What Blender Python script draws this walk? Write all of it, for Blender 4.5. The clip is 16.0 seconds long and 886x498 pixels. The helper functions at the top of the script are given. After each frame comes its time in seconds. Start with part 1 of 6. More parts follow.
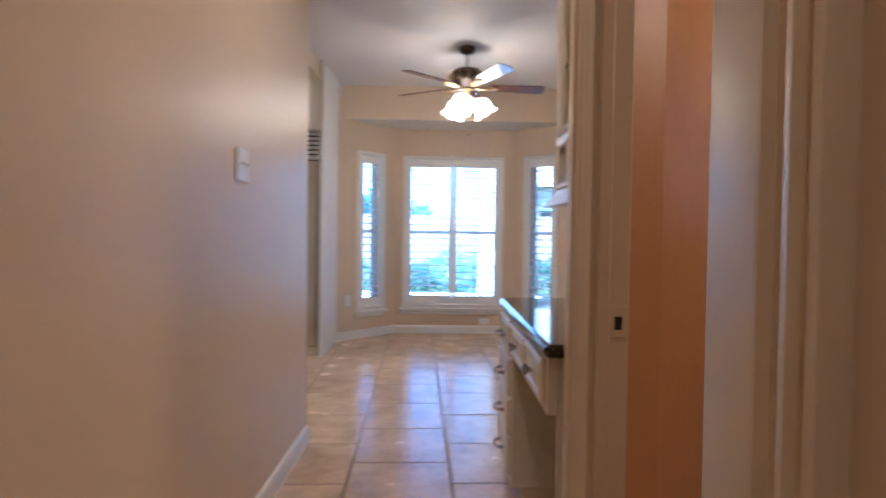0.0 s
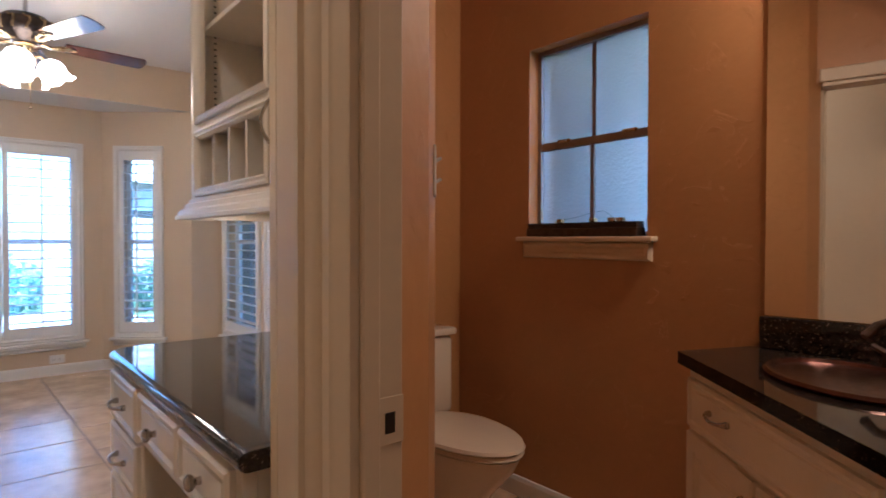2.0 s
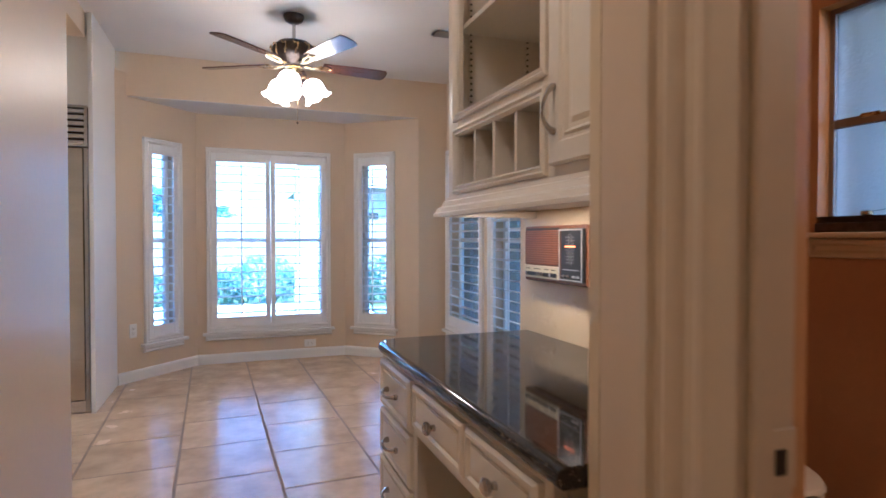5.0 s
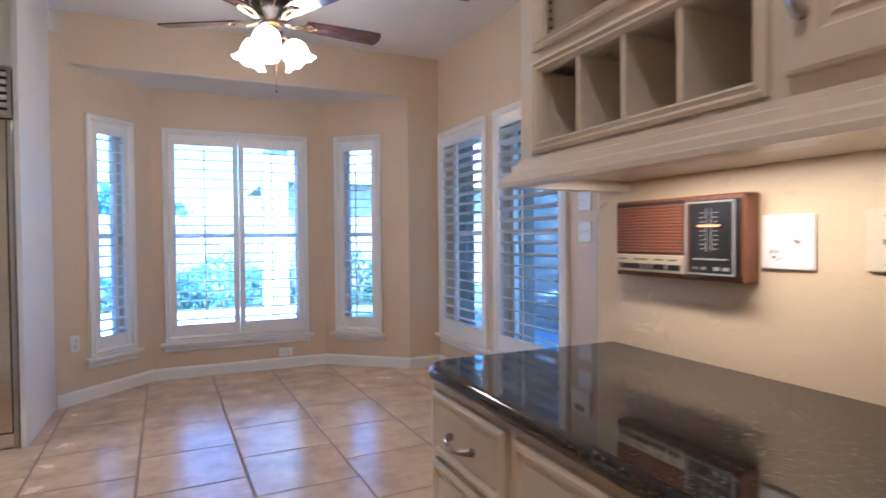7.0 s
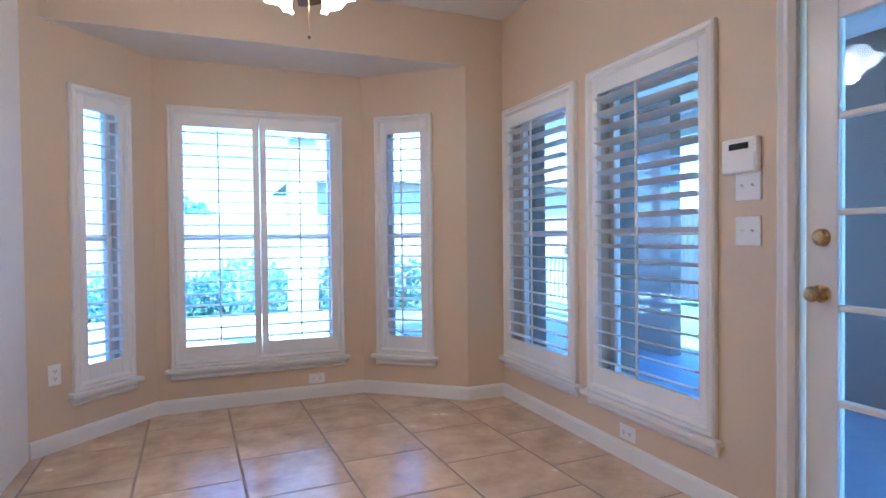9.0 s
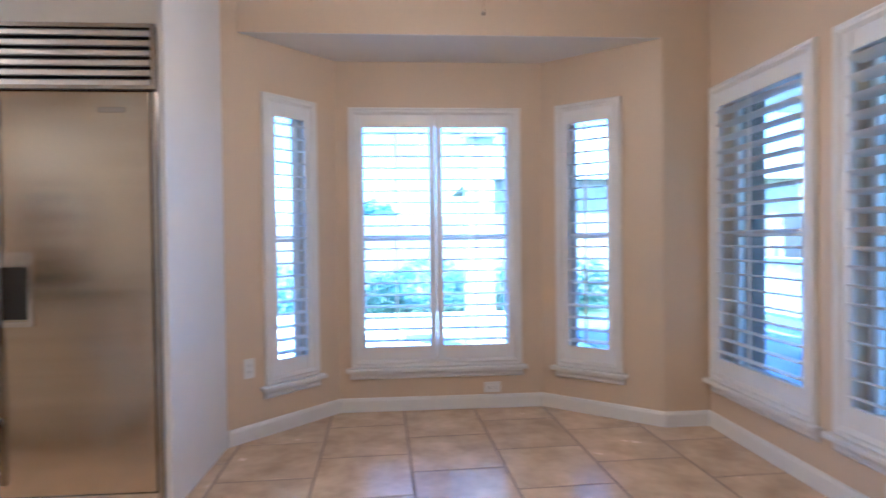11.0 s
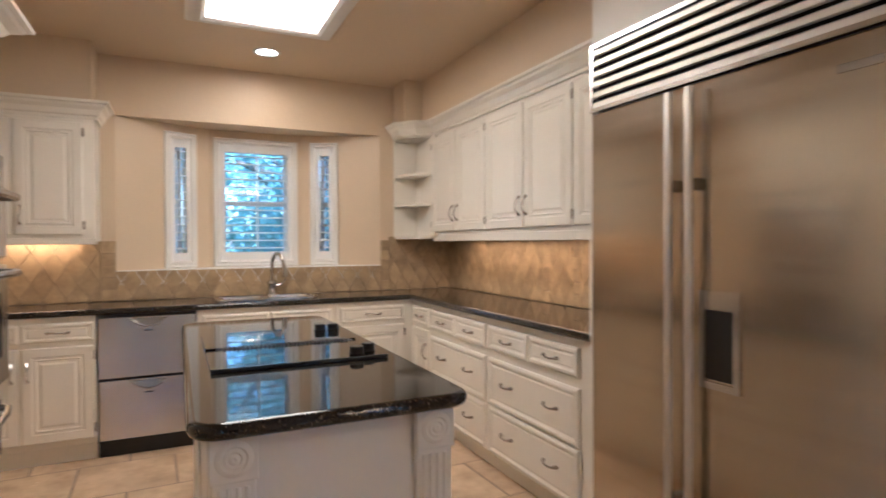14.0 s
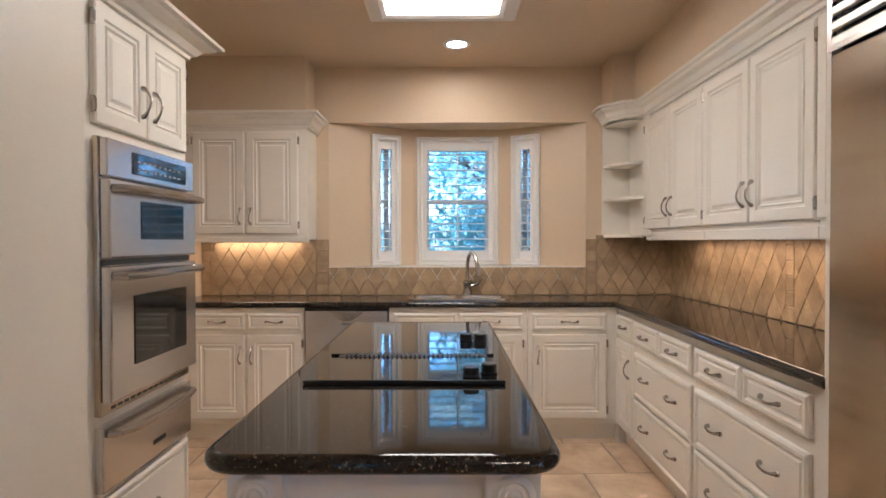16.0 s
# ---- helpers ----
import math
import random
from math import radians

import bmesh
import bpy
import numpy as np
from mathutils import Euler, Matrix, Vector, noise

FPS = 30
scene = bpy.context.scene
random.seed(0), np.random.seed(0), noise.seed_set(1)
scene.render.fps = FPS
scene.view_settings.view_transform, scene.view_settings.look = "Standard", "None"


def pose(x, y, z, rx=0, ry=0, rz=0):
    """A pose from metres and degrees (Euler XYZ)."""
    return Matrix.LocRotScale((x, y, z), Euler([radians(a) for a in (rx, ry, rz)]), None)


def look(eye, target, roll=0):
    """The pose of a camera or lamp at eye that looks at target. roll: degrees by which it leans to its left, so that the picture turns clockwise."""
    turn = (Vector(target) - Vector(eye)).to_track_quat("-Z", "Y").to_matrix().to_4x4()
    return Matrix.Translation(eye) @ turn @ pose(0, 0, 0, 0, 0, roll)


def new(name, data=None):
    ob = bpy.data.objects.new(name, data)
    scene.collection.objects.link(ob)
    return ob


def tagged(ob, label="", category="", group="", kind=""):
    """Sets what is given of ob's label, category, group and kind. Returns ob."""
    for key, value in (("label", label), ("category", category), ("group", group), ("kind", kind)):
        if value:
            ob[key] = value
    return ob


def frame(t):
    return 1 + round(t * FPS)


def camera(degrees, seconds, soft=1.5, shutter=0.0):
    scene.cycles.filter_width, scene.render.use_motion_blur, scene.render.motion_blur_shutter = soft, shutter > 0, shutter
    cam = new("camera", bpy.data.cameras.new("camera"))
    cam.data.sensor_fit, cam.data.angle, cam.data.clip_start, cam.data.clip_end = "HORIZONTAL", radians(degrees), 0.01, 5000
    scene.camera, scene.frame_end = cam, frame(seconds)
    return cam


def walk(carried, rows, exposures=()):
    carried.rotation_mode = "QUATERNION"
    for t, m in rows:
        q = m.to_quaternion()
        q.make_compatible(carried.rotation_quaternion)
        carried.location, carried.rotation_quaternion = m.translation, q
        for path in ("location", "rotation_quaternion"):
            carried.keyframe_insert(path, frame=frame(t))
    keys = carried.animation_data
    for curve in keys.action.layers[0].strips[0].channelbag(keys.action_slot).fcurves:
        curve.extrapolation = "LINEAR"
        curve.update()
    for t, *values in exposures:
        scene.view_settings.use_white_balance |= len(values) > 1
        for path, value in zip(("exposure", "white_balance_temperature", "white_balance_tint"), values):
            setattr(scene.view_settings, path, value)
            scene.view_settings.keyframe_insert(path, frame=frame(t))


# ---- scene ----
# camera and walk
cam = camera(76.0, 16.0, soft=1.6, shutter=0.5)
PATH = [
    (0, (-0.055, -0.132, 1.147), (-0.037, 1.868, 1.103), 0.8),
    (0.5, (-0.091, 0.128, 1.165), (0.396, 2.067, 1.125), 0.2),
    (1, (-0.11, 0.279, 1.201), (0.805, 2.057, 1.167), 0.2),
    (1.5, (-0.139, 0.386, 1.221), (0.98, 2.043, 1.185), 0.2),
    (2, (-0.113, 0.465, 1.222), (1.174, 1.996, 1.189), 0.1),
    (2.5, (-0.117, 0.485, 1.232), (1.242, 1.952, 1.2), -0.0),
    (3, (-0.155, 0.434, 1.224), (1.159, 1.941, 1.19), -0.2),
    (3.5, (-0.204, 0.326, 1.208), (0.723, 2.098, 1.177), -0.3),
    (3.7, (-0.213, 0.293, 1.2), (0.545, 2.144, 1.171), -0.1),
    (5.8, (-0.249, 1.024, 1.219), (0.441, 2.901, 1.182), 0.0),
    (6, (-0.258, 1.093, 1.219), (0.502, 2.942, 1.184), -0.1),
    (6.5, (-0.283, 1.196, 1.207), (0.596, 2.992, 1.17), -0.3),
    (7, (-0.29, 1.333, 1.165), (0.53, 3.156, 1.124), -0.5),
    (7.5, (-0.235, 1.579, 1.139), (0.476, 3.448, 1.105), -0.3),
    (8, (-0.185, 1.867, 1.158), (0.523, 3.737, 1.124), -0.3),
    (8.2, (-0.174, 1.987, 1.162), (0.558, 3.848, 1.132), -0.2),
    (10.3, (-0.214, 2.506, 1.196), (0.536, 4.359, 1.145), -0.7),
    (10.5, (-0.203, 2.52, 1.198), (0.403, 4.425, 1.155), -0.7),
    (11, (-0.12, 2.644, 1.184), (0.025, 4.638, 1.15), -0.7),
    (11.5, (0.002, 2.748, 1.131), (-0.391, 4.709, 1.125), -0.8),
    (12, (-0.044, 2.955, 1.138), (-0.835, 4.792, 1.135), -0.7),
    (12.5, (-0.139, 3.146, 1.186), (-1.283, 4.786, 1.175), -0.5),
    (13, (-0.246, 3.292, 1.212), (-1.635, 4.73, 1.204), -0.2),
    (13.5, (-0.363, 3.466, 1.264), (-1.986, 4.634, 1.248), -0.2),
    (14, (-0.5, 3.615, 1.312), (-2.312, 4.462, 1.288), -0.3),
    (14.5, (-0.671, 3.814, 1.342), (-2.601, 4.338, 1.315), -0.3),
    (15, (-0.76, 3.94, 1.357), (-2.744, 4.197, 1.329), -0.2),
    (15.5, (-0.773, 4.046, 1.347), (-2.771, 4.117, 1.318), -0.1),
    (16, (-0.769, 4.095, 1.316), (-2.769, 4.086, 1.289), -0.1),
]
EXPOSURES = [(0.0, 3.0, 4200, 10), (3.0, 3.0, 4200, 10), (6.0, 3.03, 4050, 10), (8.0, 3.03, 3980, 10), (10.5, 3.08, 4030, 10), (12.0, 3.06, 4130, 10), (13.0, 2.9, 4220, 10), (14.0, 2.82, 4560, 10), (15.0, 2.73, 4520, 10), (16.0, 2.73, 4500, 10)]
walk(cam, [(t, look(eye, target, roll)) for t, eye, target, roll in PATH], EXPOSURES)

# sky and sun
sky_world = bpy.data.worlds.new("sky_world")
scene.world = sky_world
sky_world.use_nodes = True
SUN_ELEV, SUN_ROT = 62.0, 150.0
wn = sky_world.node_tree
sky_tex = wn.nodes.new("ShaderNodeTexSky")
sky_tex.sky_type = 'NISHITA'
sky_tex.sun_disc = False
sky_tex.sun_elevation, sky_tex.sun_rotation = radians(SUN_ELEV), radians(SUN_ROT)
wn.links.new(sky_tex.outputs[0], wn.nodes["Background"].inputs[0])
wn.nodes["Background"].inputs[1].default_value = 0.15
sun_data = bpy.data.lights.new("sun", 'SUN')
sun_data.energy, sun_data.angle, sun_data.color = 5.0, radians(0.5), (1.0, 0.96, 0.9)
sun = new("sun", sun_data)
SX, SY = math.sin(radians(SUN_ROT)), math.cos(radians(SUN_ROT))
SUN_DIR = Vector((SX * math.cos(radians(SUN_ELEV)), SY * math.cos(radians(SUN_ELEV)), math.sin(radians(SUN_ELEV))))
sun.matrix_world = Matrix.Translation((0, 0, 30)) @ SUN_DIR.to_track_quat("Z", "Y").to_matrix().to_4x4()


def area_lamp(name, x, y, z, sx, sy, watts, colour, aim=(0, 0, -1)):
    d = bpy.data.lights.new(name, 'AREA')
    d.shape, d.size, d.size_y, d.energy, d.color = 'RECTANGLE', sx, sy, watts, colour
    o = new(name, d)
    o.matrix_world = Matrix.Translation((x, y, z)) @ (-Vector(aim)).to_track_quat("Z", "Y").to_matrix().to_4x4()
    return o


WARM = (1.0, 0.58, 0.27)
WARM2 = (1.0, 0.63, 0.32)
area_lamp("downlight_lamp", -4.48, 4.17, 2.58, 0.1, 0.1, 0.6, WARM2)
for ux, uy, sx, sy, w in ((-3.55, 5.62, 1.9, 0.05, 0.95), (-4.9, 2.72, 0.05, 0.6, 0.38)):
    area_lamp("under_cabinet_lamp", ux, uy, 1.322, sx, sy, w, WARM)
area_lamp("under_cabinet_lamp", 0.67, 2.2, 1.316, 0.04, 0.6, 0.62, WARM2)
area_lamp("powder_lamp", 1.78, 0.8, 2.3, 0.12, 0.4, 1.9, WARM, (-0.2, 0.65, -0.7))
# unseen fill lamps, added to brighten the hall and the desk cabinets
area_lamp("hall_fill_lamp", -0.25, -0.9, 2.755, 0.12, 0.12, 0.6, WARM2)
area_lamp("hall_fill_lamp", -0.25, 1.75, 2.755, 0.12, 0.12, 1.25, WARM2)
for k in range(3):
    d = bpy.data.lights.new("fan_bulb_lamp", 'POINT')
    d.energy, d.color, d.shadow_soft_size = 0.95, WARM2, 0.05
    o = new("fan_bulb_lamp", d)
    a = radians(70 + 120 * k)
    o.location = (0.175 + 0.14 * math.cos(a), 4.77 + 0.14 * math.sin(a), 2.19)

# ---- materials ----
def rgb(c):
    return (c[0], c[1], c[2], 1.0)


def material(name, base, rough=0.5, metal=0.0, spread=0.08, scale=3.0, fine=60.0, bump=0.05, bump_scale=None,
             coat=0.0, trowel=0.0, speck=None, speck_scale=200.0, speck_at=0.62, per_object=0.0, stretch=None, rough_spread=0.08):
    """Base colour varied at two scales, with fine relief; speck: colour of small flecks."""
    m = bpy.data.materials.new(name)
    m.use_nodes = True
    nt = m.node_tree
    b = nt.nodes["Principled BSDF"]
    co = nt.nodes.new("ShaderNodeTexCoord")
    vec = co.outputs["Object"]
    if per_object:
        info = nt.nodes.new("ShaderNodeObjectInfo")
        off = nt.nodes.new("ShaderNodeVectorMath")
        off.operation = 'SCALE'
        comb = nt.nodes.new("ShaderNodeCombineXYZ")
        for i in range(3):
            nt.links.new(info.outputs["Random"], comb.inputs[i])
        nt.links.new(comb.outputs[0], off.inputs[0])
        off.inputs["Scale"].default_value = 37.0
        add = nt.nodes.new("ShaderNodeVectorMath")
        nt.links.new(vec, add.inputs[0])
        nt.links.new(off.outputs[0], add.inputs[1])
        vec = add.outputs[0]
    if stretch:
        mp = nt.nodes.new("ShaderNodeMapping")
        mp.inputs["Scale"].default_value = stretch
        nt.links.new(vec, mp.inputs[0])
        vec = mp.outputs[0]

    def noise_at(s, detail):
        n = nt.nodes.new("ShaderNodeTexNoise")
        n.inputs["Scale"].default_value = s
        n.inputs["Detail"].default_value = detail
        nt.links.new(vec, n.inputs["Vector"])
        return n.outputs["Fac"]

    big, small = noise_at(scale, 5), noise_at(fine, 3)
    mix = nt.nodes.new("ShaderNodeMath")
    mix.operation = 'MULTIPLY_ADD'
    nt.links.new(small, mix.inputs[0])
    mix.inputs[1].default_value = 0.35
    nt.links.new(big, mix.inputs[2])
    ramp = nt.nodes.new("ShaderNodeValToRGB")
    ramp.color_ramp.elements[0].position, ramp.color_ramp.elements[1].position = 0.38, 0.98
    lo = [max(0.0, c * (1 - spread * 1.6)) for c in base]
    hi = [min(1.0, c * (1 + spread)) for c in base]
    ramp.color_ramp.elements[0].color, ramp.color_ramp.elements[1].color = rgb(lo), rgb(hi)
    nt.links.new(mix.outputs[0], ramp.inputs[0])
    colour = ramp.outputs[0]
    if per_object:
        hsv = nt.nodes.new("ShaderNodeHueSaturation")
        mr = nt.nodes.new("ShaderNodeMapRange")
        mr.inputs[3].default_value, mr.inputs[4].default_value = 1 - per_object, 1 + per_object
        nt.links.new(info.outputs["Random"], mr.inputs[0])
        nt.links.new(mr.outputs[0], hsv.inputs["Value"])
        nt.links.new(colour, hsv.inputs["Color"])
        colour = hsv.outputs[0]
    if speck:
        v = nt.nodes.new("ShaderNodeTexNoise")
        v.inputs["Scale"].default_value = speck_scale
        v.inputs["Detail"].default_value = 2
        nt.links.new(vec, v.inputs["Vector"])
        st = nt.nodes.new("ShaderNodeMapRange")
        st.inputs[1].default_value, st.inputs[2].default_value = speck_at, speck_at + 0.07
        nt.links.new(v.outputs["Fac"], st.inputs[0])
        mc = nt.nodes.new("ShaderNodeMix")
        mc.data_type = 'RGBA'
        nt.links.new(st.outputs[0], mc.inputs[0])
        nt.links.new(colour, mc.inputs[6])
        mc.inputs[7].default_value = rgb(speck)
        colour = mc.outputs[2]
    nt.links.new(colour, b.inputs["Base Color"])
    rr = nt.nodes.new("ShaderNodeMapRange")
    rr.inputs[3].default_value, rr.inputs[4].default_value = max(0.02, rough - rough_spread), min(1.0, rough + rough_spread)
    nt.links.new(big, rr.inputs[0])
    nt.links.new(rr.outputs[0], b.inputs["Roughness"])
    b.inputs["Metallic"].default_value = metal
    b.inputs["Coat Weight"].default_value = coat
    b.inputs["Coat Roughness"].default_value = 0.08
    if bump:
        bp = nt.nodes.new("ShaderNodeBump")
        bp.inputs["Strength"].default_value = 0.6
        bp.inputs["Distance"].default_value = bump * 0.01
        h = noise_at(bump_scale, 4) if bump_scale else small
        nt.links.new(h, bp.inputs["Height"])
        last = bp
        if trowel:
            tn = nt.nodes.new("ShaderNodeTexNoise")
            tn.inputs["Scale"].default_value, tn.inputs["Detail"].default_value, tn.inputs["Distortion"].default_value = 5.0, 3.0, 1.2
            nt.links.new(vec, tn.inputs["Vector"])
            sub = nt.nodes.new("ShaderNodeMath")
            sub.operation = 'COMPARE'
            nt.links.new(tn.outputs["Fac"], sub.inputs[0])
            sub.inputs[1].default_value, sub.inputs[2].default_value = 0.5, 0.014
            mask = nt.nodes.new("ShaderNodeMapRange")
            mask.inputs[1].default_value, mask.inputs[2].default_value = 0.50, 0.62
            nt.links.new(noise_at(6.5, 2), mask.inputs[0])
            mul = nt.nodes.new("ShaderNodeMath")
            mul.operation = 'MULTIPLY'
            nt.links.new(sub.outputs[0], mul.inputs[0])
            nt.links.new(mask.outputs[0], mul.inputs[1])
            last = nt.nodes.new("ShaderNodeBump")
            last.inputs["Strength"].default_value, last.inputs["Distance"].default_value = 0.7, trowel
            nt.links.new(mul.outputs[0], last.inputs["Height"])
            nt.links.new(bp.outputs[0], last.inputs["Normal"])
        nt.links.new(last.outputs[0], b.inputs["Normal"])
    return m


def glow(name, colour, strength):
    m = bpy.data.materials.new(name)
    m.use_nodes = True
    b = m.node_tree.nodes["Principled BSDF"]
    b.inputs["Base Color"].default_value = rgb(colour)
    b.inputs["Emission Color"].default_value = rgb(colour)
    b.inputs["Emission Strength"].default_value = strength
    return m


def glass(name, colour=(1, 1, 1), rough=0.0, ior=1.45, bump=0.0, bump_scale=80.0):
    m = bpy.data.materials.new(name)
    m.use_nodes = True
    nt = m.node_tree
    b = nt.nodes["Principled BSDF"]
    b.inputs["Base Color"].default_value = rgb(colour)
    b.inputs["Transmission Weight"].default_value = 1.0
    b.inputs["Roughness"].default_value = rough
    b.inputs["IOR"].default_value = ior
    if bump:
        n = nt.nodes.new("ShaderNodeTexNoise")
        n.inputs["Scale"].default_value = bump_scale
        co = nt.nodes.new("ShaderNodeTexCoord")
        nt.links.new(co.outputs["Object"], n.inputs["Vector"])
        bp = nt.nodes.new("ShaderNodeBump")
        bp.inputs["Distance"].default_value = bump
        nt.links.new(n.outputs["Fac"], bp.inputs["Height"])
        nt.links.new(bp.outputs[0], b.inputs["Normal"])
    return m


M_WALL = material("beige_wall_paint", (0.665, 0.53, 0.36), 0.42, spread=0.03, scale=1.2, fine=45, bump=0.16, bump_scale=38)
M_PLASTER = material("cream_trowelled_plaster_paint", (0.70, 0.57, 0.35), 0.4, trowel=0.011, spread=0.03, scale=1.2, fine=45, bump=0.16, bump_scale=30)
M_CEIL = material("white_ceiling_paint", (0.78, 0.75, 0.70), 0.8, spread=0.02, scale=1.5, fine=90, bump=0.2, bump_scale=70)
M_POWDER = material("terracotta_wall_paint", (0.48, 0.25, 0.078), 0.45, trowel=0.005, spread=0.06, scale=1.6, fine=30, bump=0.35, bump_scale=16)
M_TRIM = material("white_trim_paint", (0.80, 0.78, 0.74), 0.35, spread=0.025, scale=4, fine=80, bump=0.02)
M_HALLTRIM = material("cream_casing_paint", (0.64, 0.525, 0.35), 0.45, spread=0.03, scale=3, fine=60, bump=0.04)
M_CAB = material("cream_white_cabinet_paint", (0.80, 0.755, 0.66), 0.33, spread=0.03, scale=3, fine=70, bump=0.025)
M_PANEL = material("cream_satin_wall_paint", (0.76, 0.69, 0.56), 0.4, spread=0.03, scale=1.2, fine=45, bump=0.1, bump_scale=38)
M_DESKCAB = material("cream_desk_cabinet_paint", (0.74, 0.665, 0.53), 0.3, spread=0.04, scale=3, fine=50, bump=0.03)
M_SHUT = material("white_shutter_paint", (0.82, 0.81, 0.79), 0.4, spread=0.02, scale=5, fine=90, bump=0.01)
M_TILE = material("beige_floor_tile", (0.65, 0.482, 0.31), 0.24, spread=0.19, scale=5.0, fine=18, bump=0.10, bump_scale=14, per_object=0.05, rough_spread=0.08)
M_GROUT = material("brown_grout", (0.30, 0.225, 0.16), 0.9, spread=0.15, scale=8, fine=90, bump=0.1)
M_GRANITE = material("black_brown_granite", (0.022, 0.018, 0.015), 0.05, spread=0.6, scale=45, fine=220, bump=0, speck=(0.22, 0.16, 0.10), speck_scale=140, speck_at=0.63, rough_spread=0.02)
M_STEEL = material("brushed_stainless_steel", (0.56, 0.49, 0.39), 0.2, metal=1.0, spread=0.07, scale=1.2, fine=25, bump=0.035, bump_scale=1.6, stretch=(0.35, 0.35, 14.0), rough_spread=0.10)
M_STEEL_H = material("horizontal_brushed_steel", (0.64, 0.62, 0.60), 0.22, metal=1.0, spread=0.03, scale=1.5, fine=25, bump=0.0, stretch=(0.4, 0.4, 20.0), rough_spread=0.05)
M_NICKEL = material("satin_nickel", (0.44, 0.415, 0.385), 0.25, metal=1.0, spread=0.05, scale=6, fine=60, bump=0)
M_SLAT = material("pale_satin_steel", (0.74, 0.70, 0.65), 0.42, metal=1.0, spread=0.03, scale=3, fine=40, bump=0)
M_BRASS = material("antique_brass", (0.52, 0.38, 0.18), 0.28, metal=1.0, spread=0.2, scale=40, fine=150, bump=0.02)
M_DARKBRONZE = material("dark_bronze", (0.10, 0.075, 0.06), 0.35, metal=0.8, spread=0.3, scale=30, fine=120, bump=0.05)
M_BLACK = material("black_plastic", (0.015, 0.015, 0.016), 0.35, spread=0.2, scale=10, fine=120, bump=0.01)
M_BLACKGLASS = material("black_ceramic_glass", (0.008, 0.008, 0.009), 0.04, spread=0.2, scale=8, fine=80, bump=0, rough_spread=0.015)
M_OVENGLASS = material("dark_oven_glass", (0.02, 0.018, 0.016), 0.05, spread=0.2, scale=8, fine=80, bump=0, rough_spread=0.02)
M_TRAV = material("tan_travertine_tile", (0.44, 0.32, 0.175), 0.5, spread=0.26, scale=9, fine=55, bump=0.3, bump_scale=45, per_object=0.12)
M_BSGROUT = material("tan_tile_grout", (0.36, 0.26, 0.16), 0.85, spread=0.12, scale=12, fine=120, bump=0.1)
M_BLADE = material("dark_cherry_wood", (0.085, 0.030, 0.022), 0.22, spread=0.35, scale=3, fine=30, bump=0.02, stretch=(1, 12, 1), coat=0.4)
M_RADIOWOOD = material("walnut_veneer", (0.17, 0.066, 0.022), 0.4, spread=0.3, scale=4, fine=30, bump=0.03, stretch=(14, 1, 1))
M_RADIOSLAT = material("reddish_brown_grille", (0.185, 0.068, 0.025), 0.45, spread=0.15, scale=8, fine=70, bump=0.02)
M_PLATE = material("white_plate_plastic", (0.82, 0.81, 0.78), 0.3, spread=0.015, scale=6, fine=80, bump=0)
M_ALMOND = material("almond_plate_plastic", (0.72, 0.63, 0.44), 0.35, spread=0.03, scale=6, fine=80, bump=0)
M_PORCELAIN = material("bone_porcelain", (0.76, 0.66, 0.50), 0.1, spread=0.02, scale=5, fine=60, bump=0, coat=0.4)
M_COPPER = material("dark_copper_basin", (0.10, 0.04, 0.025), 0.22, metal=0.7, spread=0.3, scale=12, fine=90, bump=0.06)
M_GOLD = material("champagne_display", (0.60, 0.52, 0.33), 0.3, metal=0.4, spread=0.05, scale=10, fine=90, bump=0)
M_GREY = material("light_grey_print", (0.33, 0.33, 0.32), 0.5, spread=0.05, scale=10, fine=90, bump=0)
M_AMBER = glow("amber_dial", (1.0, 0.18, 0.03), 0.8)
M_SHADE = glow("frosted_glass_lamp_shade", (1.0, 0.80, 0.55), 1.3)
M_DIFFUSER = glow("ceiling_light_diffuser", (1.0, 0.74, 0.46), 2.6)
M_BULB = glow("downlight_bulb", (1.0, 0.87, 0.66), 4.0)
M_GLASS = glass("window_glass", (0.78, 0.90, 1.0))
M_FROST = glass("obscure_glass", (0.50, 0.435, 0.43), 0.55, bump=0.002)
M_CLEAR = glass("clear_lamp_glass", (0.95, 0.97, 1.0), 0.05)
M_MIRROR = material("silvered_mirror", (0.86, 0.86, 0.84), 0.015, metal=1.0, spread=0.01, scale=3, fine=40, bump=0, rough_spread=0.005)
M_CONCRETE = material("pale_patio_concrete", (0.70, 0.69, 0.66), 0.85, spread=0.12, scale=1.2, fine=30, bump=0.2)
M_GRASS_SOIL = material("garden_soil_and_lawn", (0.10, 0.13, 0.045), 0.9, spread=0.4, scale=1.0, fine=18, bump=0.6)
M_FENCE = material("weathered_cedar_boards", (0.42, 0.35, 0.28), 0.8, spread=0.25, scale=3, fine=25, bump=0.2, stretch=(6, 6, 0.6), per_object=0.15)
M_DECK = material("grey_painted_deck", (0.20, 0.24, 0.30), 0.5, spread=0.2, scale=2, fine=30, bump=0.1)
M_BRICK = material("pale_painted_brick", (0.66, 0.60, 0.53), 0.85, spread=0.25, scale=6, fine=60, bump=0.3, per_object=0.15)
M_BARK = material("grey_brown_bark", (0.13, 0.095, 0.07), 0.9, spread=0.3, scale=8, fine=40, bump=0.8)
M_PORCHWHITE = material("white_porch_paint", (0.80, 0.80, 0.79), 0.5, spread=0.03, scale=3, fine=60, bump=0.03)
M_ROOF = material("weathered_grey_shingle", (0.38, 0.35, 0.32), 0.9, spread=0.3, scale=6, fine=60, bump=0.4)


